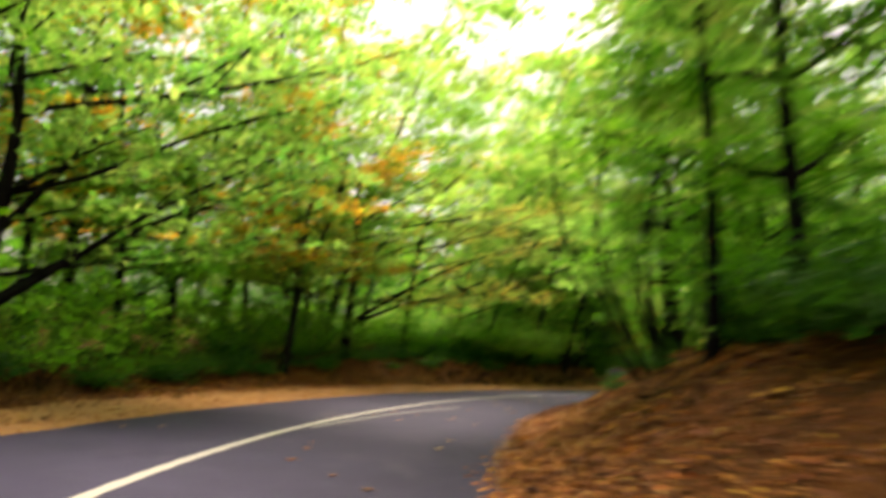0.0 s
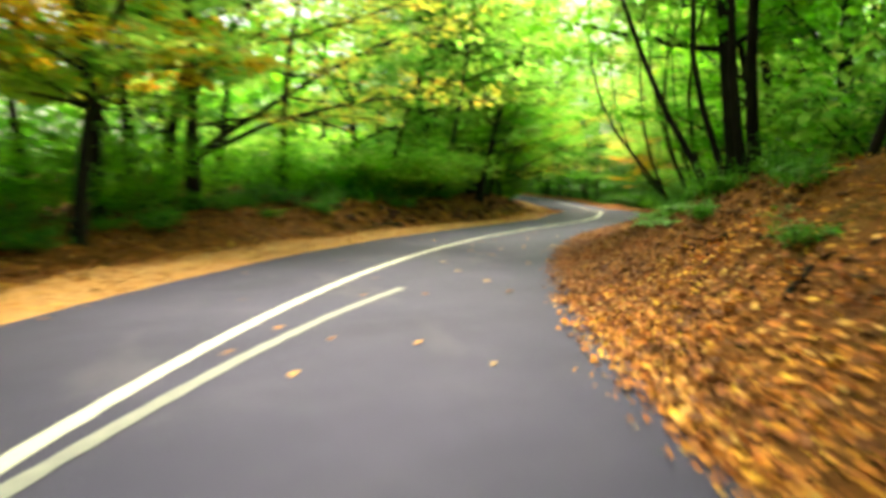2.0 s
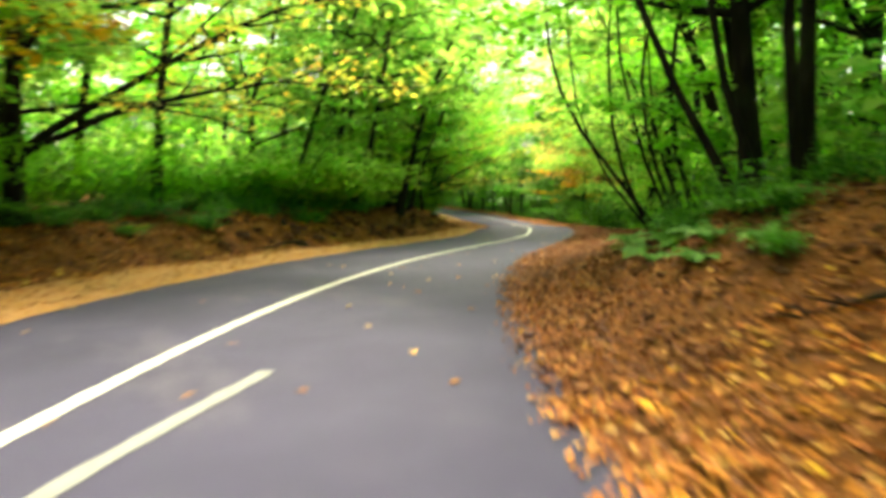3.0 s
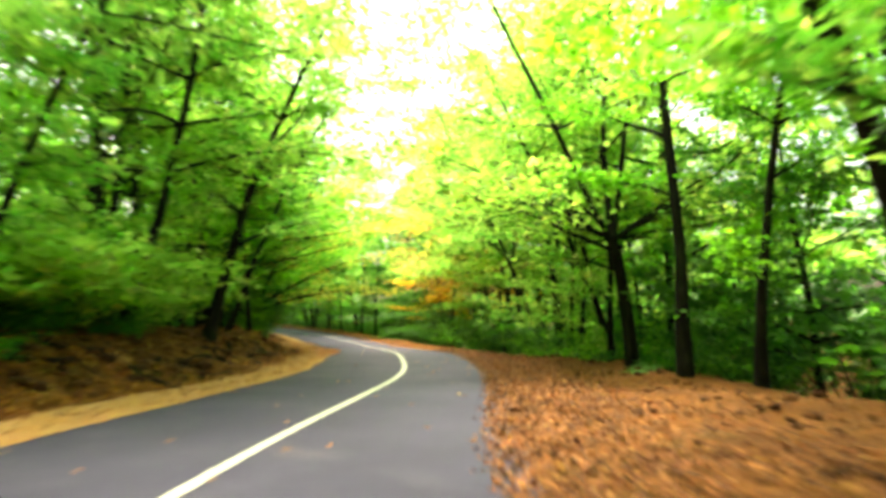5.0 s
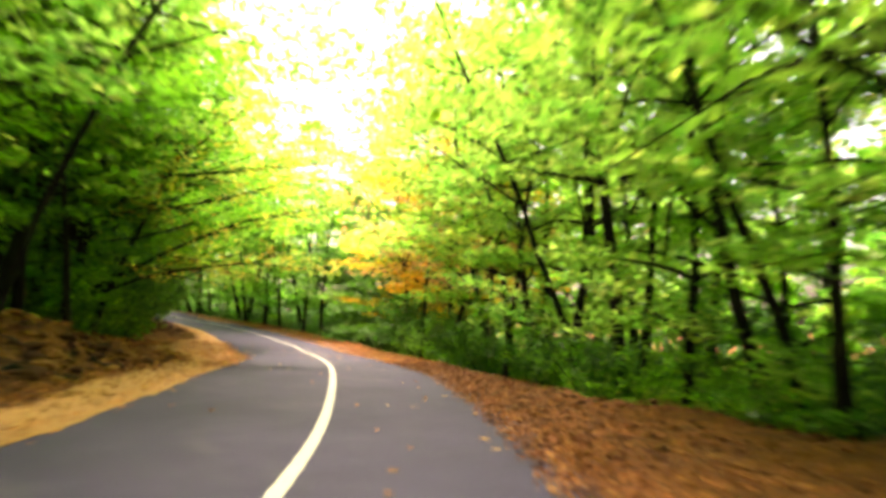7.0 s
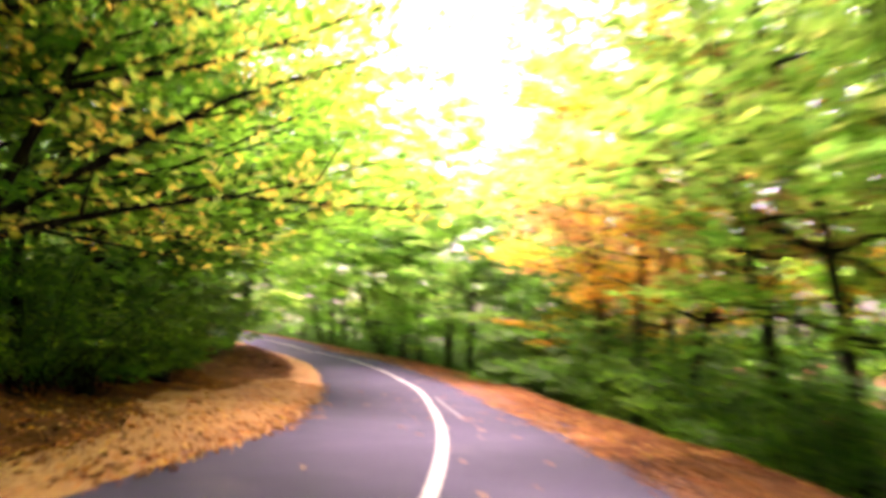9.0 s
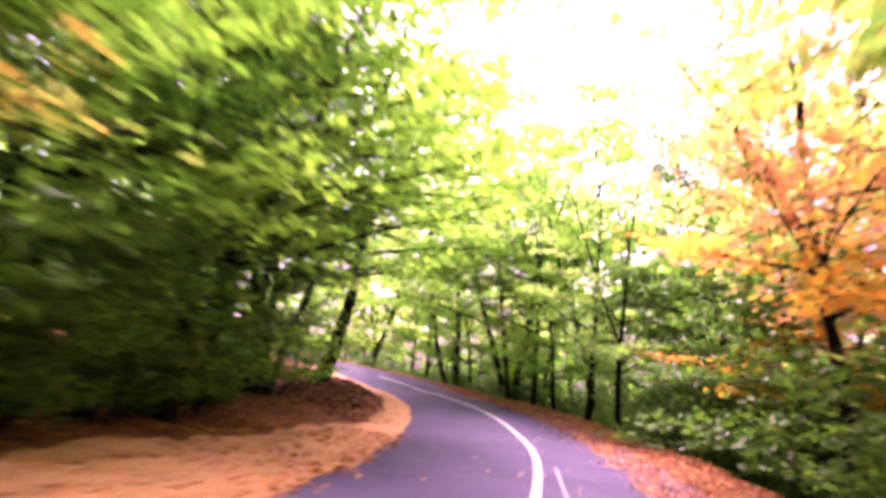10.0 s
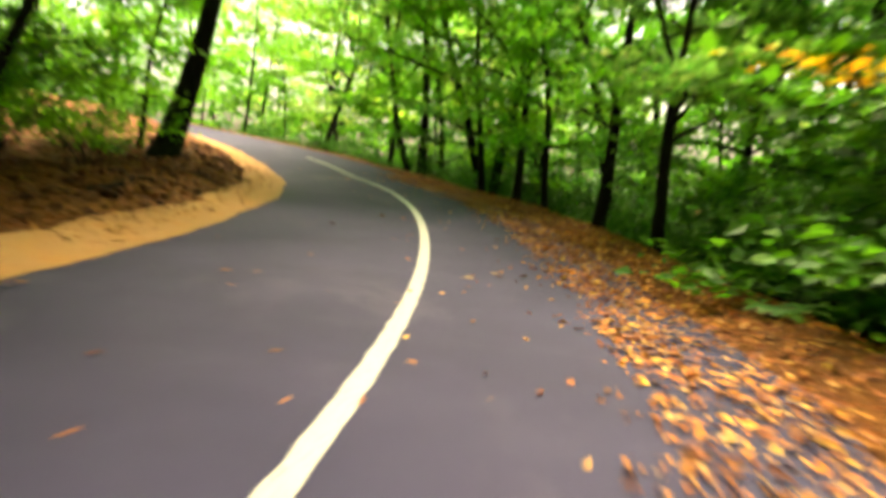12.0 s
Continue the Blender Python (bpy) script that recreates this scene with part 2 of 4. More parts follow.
def height(x, y):
    """The ground's height: level under the road, banks beside it, a fall on the outer side of the long left bend."""
    s, u = along(x, y)
    gl, gr = -u - left_edge(s), u - right_edge(s)
    verge = np.interp(s, [-16, 10, 16, 22, 30, 50, 57, 65, 71, 75, 108], [1.8, 2.0, 1.7, 1.5, 1.4, 1.2, 3.2, 3.6, 2.4, 0.9, 0.9])
    bank = np.interp(s, [-16, 6, 12, 18, 24, 32, 46, 56, 66, 76, 92, 108], [0.15, 0.2, 0.25, 0.55, 0.8, 1.0, 0.9, 0.4, 0.08, 0.2, 0.2, 0.4])
    away_l = np.interp(s, [48, 60, 90, 104], [0.07, -0.015, -0.015, 0.04])
    zl = 0.1 * smooth(gl / 1.5) + bank * smooth((gl - verge) / np.interp(s, [28, 34, 46, 54, 70, 76], [1.6, 2.4, 2.4, 1.6, 1.6, 0.9])) + away_l * np.clip(gl - verge - 1.6, 0, 30) \
        + 0.1 * smooth(1 - np.abs(s - 83.5) / 6.0) * smooth(1 - np.abs(gl - 2.3) / 1.5)
    rise = np.interp(s, [-16, 0, 14, 19, 24, 30], [1.4, 1.4, 1.3, 1.0, 0.35, 0.0])
    shoulder = np.interp(s, [-16, 20, 26, 34, 39, 44, 50, 60, 108], [0.1, 0.4, 3.6, 4.0, 3.6, 1.6, 0.8, 0.95, 0.9])
    fall = np.interp(s, [-16, 20, 28, 40, 60, 108], [0, 0, 0.4, 1.1, 1.3, 1.3])
    climb = np.interp(s, [-16, 18, 26], [0.1, 0.07, 0.0])
    drop = np.interp(s, [20, 30, 45], [0, 0.02, 0.05])
    away = np.clip(gr - shoulder, 0, 40)
    zr = 0.06 * smooth(gr / 0.5) + rise * smooth((gr - 0.1) / 2.8) - fall * smooth(away / 3.2) + climb * np.clip(gr - 2.5, 0, 25) \
        - drop * np.clip(away - 2.5, 0, 25)
    off = np.where(u < 0, gl, gr)
    z = np.where(u < 0, np.where(gl > 0, zl, 0), np.where(gr > 0, zr, 0))
    rough = (u < 0) & (s > 27) & (s < 56)
    lumps = np.where(rough, 0.24, 0.14) * ripple(np.atleast_1d(x), np.atleast_1d(y)) * smooth((off - 0.3) / 2.5) \
        + np.where(rough, 0.16, 0.07) * ripple(2.3 * np.atleast_1d(x) + 5, 2.3 * np.atleast_1d(y)) * smooth((off - 1.0) / 0.8)
    return climb_of(s) + z + lumps - 0.05 * (off < 0.35) - 0.02 * (off < 0.7)


# ---- mesh helpers ----
def mesh_of(name, verts, faces, material, soft=True):
    """A mesh from arrays: verts (n, 3), faces (m, 3 or 4)."""
    me = bpy.data.meshes.new(name)
    verts, faces = np.asarray(verts, np.float32), np.asarray(faces, np.int32)
    me.vertices.add(len(verts))
    me.vertices.foreach_set("co", verts.ravel())
    k = faces.shape[1]
    me.loops.add(faces.size)
    me.loops.foreach_set("vertex_index", faces.ravel())
    me.polygons.add(len(faces))
    me.polygons.foreach_set("loop_start", np.arange(0, faces.size, k, dtype=np.int32))
    me.polygons.foreach_set("use_smooth", np.full(len(faces), soft))
    me.materials.append(material)
    me.update(calc_edges=True)
    me.validate()
    return me


def part(name, me, parent, label=""):
    ob = new(name, me)
    ob.parent = parent
    return tagged(ob, label)


def thing(name, label, category, group="", kind=""):
    return tagged(new(name), label, category, group, kind)


def ribbon(s, lo, hi, z, n):
    """A strip along the road between the sides lo(s) and hi(s), n pieces wide, as verts and faces."""
    f = np.linspace(0, 1, n + 1)
    u = lo[:, None] + (hi - lo)[:, None] * f
    x, y = on_road(np.repeat(s, n + 1), u.ravel())
    zz = z(x, y, np.repeat(s, n + 1), u.ravel())
    i = np.arange(len(s) - 1)[:, None] * (n + 1) + np.arange(n)
    i = i.ravel()
    return np.column_stack([x, y, zz]), np.column_stack([i, i + 1, i + n + 2, i + n + 1])


# ---- ground, road, verge and paint ----
def spread(lo, hi, step, reach):
    mid = np.arange(lo, hi + step / 2, step)
    out = step * np.cumsum(1.35 ** np.arange(1, 40))
    out = out[out < reach]
    return np.concatenate([lo - out[::-1], mid, hi + out])


gx, gy = spread(-14, 52, 0.4, 900), spread(-12, 104, 0.4, 900)
mx, my = np.meshgrid(gx, gy)
i = (np.arange(len(gy) - 1)[:, None] * len(gx) + np.arange(len(gx) - 1)).ravel()
ground_me = mesh_of("ground", np.column_stack([mx.ravel(), my.ravel(), height(mx.ravel(), my.ravel())]),
                    np.column_stack([i, i + 1, i + len(gx) + 1, i + len(gx)]), SOIL)
ground = tagged(new("ground", ground_me), "brown woodland ground under fallen leaves", "ground", kind="structure")

s_fine = np.arange(-15.5, 115, 0.12)
wob = 0.045 * np.sin(s_fine * 1.3) + 0.025 * np.sin(s_fine * 3.1 + 1) + 0.015 * np.sin(s_fine * 8.7)
v, f = ribbon(s_fine, -left_edge(s_fine) - 0.15 + wob, right_edge(s_fine) + 0.1 + wob[::-1],
              lambda x, y, s, u: climb_of(s) + 0.012 - 0.012 * (np.abs(u) / 2.8) ** 4, 12)
road = tagged(new("road", mesh_of("road", v, f, ASPHALT)), "grey asphalt forest road bending between banks", "road", kind="structure")

v, f = ribbon(s_fine, -left_edge(s_fine) - np.interp(s_fine, [-16, 10, 18, 30, 54, 60, 66, 71, 76, 108], [1.2, 1.3, 1.2, 0.8, 1.2, 3.4, 2.8, 1.1, 0.9, 1.0]) - 1.5 * wob,
              -left_edge(s_fine) + 0.08 + 0.7 * wob[::-1], lambda x, y, s, u: np.maximum(height(x, y), climb_of(s)) + 0.004 + 0.035 * smooth((-u - left_edge(s)) / 0.5), 10)
verge = tagged(new("verge", mesh_of("verge", v, f, SAND)), "sandy tan verge strewn with leaf crumbs", "verge", kind="structure")


def stripe(name, s0, s1, at, width, material, label, z=0.02):
    s = np.arange(s0, s1, 0.2)
    c = np.interp(s, at[0], at[1])
    edge = 0.006 * np.sin(s * 17) + 0.004 * np.sin(s * 41)
    v, f = ribbon(s, c - width / 2 + edge, c + width / 2 + edge[::-1], lambda x, y, q, u: climb_of(q) + z, 1)
    return tagged(new(name, mesh_of(name, v, f, material)), label, "road marking", kind="structure")


stripe("road_marking", -15, 94, ([-15, 108], [0, 0]), 0.135, PAINT, "solid white centre line painted on asphalt")
# Both lines below are added ghosts of the centre line, not real markings.
stripe("road_marking", 8.0, 14.4, ([8.0, 10.5, 12.3, 14, 16, 17.5], [0.17, 0.42, 0.64, 0.93, 1.14, 1.2]), 0.12, PAINT_GHOST, "added grey second line, a ghost of the centre line")
stripe("road_marking", 59.5, 66.0, ([59.5, 62.0, 66.0], [0.5, 0.42, 0.33]), 0.055, PAINT_GHOST, "added faint thin line, a ghost of the centre line")

# ---- trees ----

def tube(pts, radii, sides):
    """A tapering tube along points, as verts and faces."""
    pts, radii = np.asarray(pts, float), np.asarray(radii, float)
    d = np.gradient(pts, axis=0)
    d /= np.linalg.norm(d, axis=1)[:, None] + 1e-9
    ref = np.where(np.abs(d[:, 2:3]) > 0.9, np.array([[1.0, 0, 0]]), np.array([[0, 0, 1.0]]))
    a = np.cross(d, ref)
    a /= np.linalg.norm(a, axis=1)[:, None]
    b = np.cross(d, a)
    for k in range(1, len(a)):
        if a[k] @ a[k - 1] < 0.2:
            a[k] = a[k - 1] - d[k] * (a[k - 1] @ d[k])
            a[k] /= np.linalg.norm(a[k])
            b[k] = np.cross(d[k], a[k])
    t = np.arange(sides) * 2 * math.pi / sides
    v = pts[:, None] + radii[:, None, None] * (np.cos(t)[None, :, None] * a[:, None] + np.sin(t)[None, :, None] * b[:, None])
    i, j = np.meshgrid(np.arange(len(pts) - 1), np.arange(sides), indexing="ij")
    j2 = (j + 1) % sides
    f = np.stack([i * sides + j, i * sides + j2, (i + 1) * sides + j2, (i + 1) * sides + j], -1).reshape(-1, 4)
    return v.reshape(-1, 3), f


def joined(tubes):
    vs, fs, n = [], [], 0
    for v, f in tubes:
        vs.append(v)
        fs.append(f + n)
        n += len(v)
    return np.concatenate(vs), np.concatenate(fs)


def bent(r, start, way, length, n, wander, lift):
    """Points of a branch that sets off along way, wanders, and lifts (or droops) as it goes."""
    p, d, out = np.array(start, float), np.array(way, float), [np.array(start, float)]
    for _ in range(n):
        d = d + r.normal(0, wander, 3) + np.array([0, 0, lift])
        d /= np.linalg.norm(d)
        p = p + d * length / n
        out.append(p)
    return np.array(out)


def leaves(r, centres, size, flat=0.45, wide=0.62):
    """Folded leaves, four corners each, lying more or less flat."""
    n = len(centres)
    az = r.uniform(0, 2 * math.pi, n)
    dirs = np.column_stack([np.cos(az), np.sin(az), r.normal(-0.15, flat * 0.8, n)])
    dirs /= np.linalg.norm(dirs, axis=1)[:, None]
    up = np.column_stack([r.normal(0, flat, n), r.normal(0, flat, n), np.ones(n)])
    side = np.cross(dirs, up)
    side /= np.linalg.norm(side, axis=1)[:, None]
    up = np.cross(side, dirs)
    ln = (size * r.uniform(0.7, 1.3, n))[:, None]
    w = ln * wide / 2
    c = np.asarray(centres)
    v = np.stack([c - dirs * ln / 2, c + side * w + up * w * 0.35, c + dirs * ln / 2, c - side * w + up * w * 0.35], 1)
    return v.reshape(-1, 3), np.arange(4 * n).reshape(n, 4)


def sprays(r, twigs, count, width, thick):
    """Leaf places in flat sprays along twigs."""
    seg = np.array([np.linalg.norm(np.diff(t, axis=0), axis=1).sum() for t in twigs])
    which = r.choice(len(twigs), count, p=seg / seg.sum())
    out = np.empty((count, 3))
    for k, t in enumerate(twigs):
        m = which == k
        c = int(m.sum())
        if not c:
            continue
        f = r.uniform(0.12, 1.08, c) * (len(t) - 1)
        j = np.clip(f.astype(int), 0, len(t) - 2)
        p = t[j] + (t[j + 1] - t[j]) * (f - j)[:, None]
        off = r.normal(0, 1, (c, 3)) * np.array([width, width, thick])
        out[m] = p + off
    return out


def make_tree(name, seed, label, high, girth, fork_at, forks, limbs, limb_len, first_leaf, count, leaf_mat, lean=(0, 0), sweep=0.0,
              stems=1, wander=0.045, leaf=0.19, spread_out=0.35, twiglets=4, width=0.3, bow=0.0, aimed=()):
    """A broadleaved tree: stems that fork into limbs, twigs, and a crown of separate leaves."""
    r = np.random.default_rng(seed)
    root = thing(name, label, "tree", "woodland trees")
    twigs, limb_parts, trunk_tubes = [], [], []
    axes = []
    for k in range(stems):
        a = 2 * math.pi * k / stems + r.uniform(-0.4, 0.4)
        out = 0.0 if stems == 1 else r.uniform(0.06, 0.26)
        way = np.array([lean[0] + out * math.cos(a), lean[1] + out * math.sin(a), 1.0])
        way /= np.linalg.norm(way)
        g = girth * (1.0 if k == 0 else r.uniform(0.45, 0.8))
        h = high * (1.0 if k == 0 else r.uniform(0.7, 0.95))
        base = np.array([0.28 * math.cos(a), 0.28 * math.sin(a), -0.35]) if stems > 1 else np.array([0, 0, -0.35])
        top = fork_at * r.uniform(0.8, 1.15) if forks > 1 else h
        n = 12
        pts = bent(r, base, way, top + 0.35, n, wander, 0.0)
        if sweep:
            q = np.linspace(0, 1, n + 1)
            pts[:, 0] -= sweep * (1 - q) ** 2
            pts[:, 0] += sweep
        f = np.linspace(0, 1, n + 1)
        pts[:, 0] -= bow * np.sin(math.pi * np.clip(f * 1.3, 0, 1))
        rad = g * (1 - (0.35 if forks > 1 else 0.88) * f) + g * 0.55 * np.exp(-f * 14)
        trunk_tubes.append(tube(pts, rad, 8))
        axes.append((pts, rad))
        if forks > 1:
            tip, tip_r = pts[-1], rad[-1]
            for q in range(forks):
                b = 2 * math.pi * q / forks + r.uniform(-0.5, 0.5)
                w = way * 0.9 + np.array([math.cos(b), math.sin(b), 0]) * r.uniform(0.25, 0.5)
                fl = (h - top) * r.uniform(0.8, 1.05)
                fp = bent(r, tip - way * 0.05, w / np.linalg.norm(w), fl, 10, 0.06, 0.04)
                fr = np.linspace(tip_r * r.uniform(0.6, 0.85), 0.012, 11)
                limb_parts.append([tube(fp, fr, 7)])
                axes.append((fp, fr))
    for k in range(limbs):
        pts, rad = axes[k % len(axes)]
        fz = r.uniform(0.02, 0.97)
        zs = pts[:, 2]
        want = first_leaf + (high * 0.96 - first_leaf) * (k + 0.5) / limbs
        j = int(np.argmin(np.abs(zs - want))) if zs.min() - 0.5 < want < zs.max() + 0.5 else int(fz * (len(pts) - 1))
        j = min(max(j, 1), len(pts) - 1)
        if pts[j, 2] < first_leaf * 0.8:
            j = len(pts) - 1
        a = k * 2.4 + r.uniform(-0.5, 0.5)
        hz = np.clip((pts[j, 2] - first_leaf) / (high - first_leaf), 0, 1)
        ln = limb_len * r.uniform(0.7, 1.15) * (1.0 - 0.55 * hz)
        el = spread_out + 0.5 * hz + r.uniform(-0.15, 0.2)
        w = np.array([math.cos(a) * math.cos(el), math.sin(a) * math.cos(el), math.sin(el)])
        lp = bent(r, pts[j], w, ln, 6, 0.1, -0.025)
        lr = np.linspace(min(rad[j] * 0.55, 0.06), 0.008, 7)
        tubes = [tube(lp, lr, 4)]
        twigs.append(lp[2:])
        for q in range(twiglets):
            m = r.integers(1, 6)
            b = math.atan2(w[1], w[0]) + (1 if q % 2 else -1) * r.uniform(0.4, 1.1)
            tw = np.array([math.cos(b), math.sin(b), r.uniform(-0.1, 0.3)])
            tp = bent(r, lp[m], tw / np.linalg.norm(tw), ln * r.uniform(0.25, 0.5), 3, 0.1, -0.04)
            tubes.append(tube(tp, np.linspace(lr[m] * 0.55, 0.004, 4), 3))
            twigs.append(tp)
        limb_parts.append(tubes)
    for z, az, el, ln, rad_a in aimed:
        pts = axes[0][0]
        start = pts[int(np.argmin(np.abs(pts[:, 2] - z)))]
        az, el = radians(az), radians(el)
        lp = bent(r, start, (math.cos(az) * math.cos(el), math.sin(az) * math.cos(el), math.sin(el)), ln, 12, 0.07, -0.012)
        lr = np.linspace(rad_a, 0.01, 13)
        tubes = [tube(lp, lr, 6)]
        twigs.extend([lp[5:], lp[8:]])
        for q in range(9):
            m = 3 + q
            b = az + (1 if q % 2 else -1) * r.uniform(0.4, 0.9)
            tp = bent(r, lp[m], (math.cos(b), math.sin(b), r.uniform(0.0, 0.4)), ln * r.uniform(0.16, 0.3), 4, 0.1, -0.03)
            tubes.append(tube(tp, np.linspace(lr[m] * 0.6, 0.005, 5), 4))
            twigs.append(tp)
        limb_parts.append(tubes)
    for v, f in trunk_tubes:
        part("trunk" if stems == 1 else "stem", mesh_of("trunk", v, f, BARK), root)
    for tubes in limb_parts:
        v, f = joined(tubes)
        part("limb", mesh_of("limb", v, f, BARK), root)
    at = sprays(r, twigs, int(count * 0.72), width, 0.08)
    v, f = leaves(r, at, leaf * 1.14)
    part("crown", mesh_of("crown", v, f, leaf_mat, False), root)
    return root


def make_bush(name, seed, label, high, wide, count, leaf_mat, leaf=0.13, category="bush"):
    """A shrub or sapling: thin stems from one base, leafy from the ground up."""
    r = np.random.default_rng(seed)
    root = thing(name, label, category, "undergrowth")
    twigs = []
    for k in range(5):
        a = 2.4 * k + r.uniform(-0.4, 0.4)
        w = np.array([math.cos(a) * r.uniform(0.2, 0.9), math.sin(a) * r.uniform(0.2, 0.9), 1.0])
        pts = bent(r, (0.08 * math.cos(a), 0.08 * math.sin(a), -0.15), w / np.linalg.norm(w), high * r.uniform(0.7, 1.1), 7, 0.12, -0.05)
        part("stem", mesh_of("stem", *tube(pts, np.linspace(0.025, 0.005, 8), 5), BARK), root)
        twigs.append(pts[1:])
        for q in range(7):
            m = r.integers(2, 7)
            b = r.uniform(0, 2 * math.pi)
            twigs.append(bent(r, pts[m], (math.cos(b) * 0.95, math.sin(b) * 0.95, 0.25), wide * r.uniform(0.4, 0.8), 4, 0.12, -0.05))
    at = sprays(r, twigs, int(count * 0.72), 0.2, 0.08)
    at[:, 2] = np.maximum(at[:, 2], 0.03)
    v, f = leaves(r, at, leaf * 1.08)
    part("leaves", mesh_of("leaves", v, f, leaf_mat, False), root)
    return root


FERN = leaf_material("fern_fronds", [(0.0, (0.06, 0.17, 0.03)), (0.6, (0.13, 0.29, 0.06)), (1.0, (0.22, 0.37, 0.1))], (1.4, 1.6, 1.2))


def make_fern(seed, label):
    r = np.random.default_rng(seed)
    root = thing("fern", label, "fern", "undergrowth")
    for k in range(11):
        a = 2 * math.pi * k / 11 + r.uniform(-0.2, 0.2)
        p = bent(r, (0, 0, -0.05), (math.cos(a) * 0.6, math.sin(a) * 0.6, 0.8), r.uniform(0.6, 0.9), 14, 0.03, -0.11)
        vs, fs = [tube(p, np.linspace(0.007, 0.002, 15), 3)][0]
        side = np.array([-math.sin(a), math.cos(a), 0])
        vl, fl, n = [vs], [fs], len(vs)
        for m in range(2, 15):
            w = 0.2 * math.sin(math.pi * (m / 15) ** 0.7) + 0.02
            fwd = p[min(m + 1, 14)] - p[m - 1]
            fwd = fwd / np.linalg.norm(fwd) * 0.022
            for sg in (-1, 1):
                tip = p[m] + sg * side * w + fwd * 2 - np.array([0, 0, 0.02])
                vl.append(np.array([p[m] - fwd, p[m] + sg * side * w * 0.5 - fwd, tip, p[m] + fwd]))
                fl.append(np.array([[0, 1, 2, 3]]) + n)
                n += 4
        part("frond", mesh_of("frond", np.concatenate(vl), np.concatenate(fl), FERN, False), root)
    return root


def stand(ob, x, y, turn=0.0, size=1.0, tall=1.0, sink=0.0):
    return pose(x, y, float(height(x, y)[0]) - sink, 0, 0, turn) @ Matrix.Diagonal((size, size, size * tall, 1))


def place(ob, spots):
    """Puts a built tree at the first spot and copies of it at the others. A spot: x, y, turn, size."""
    for k, (x, y, turn, size) in enumerate(spots):
        m = stand(ob, x, y, turn, size)
        if k == 0:
            first = m
        else:
            copy_thing(ob, m)
    ob.matrix_basis = first


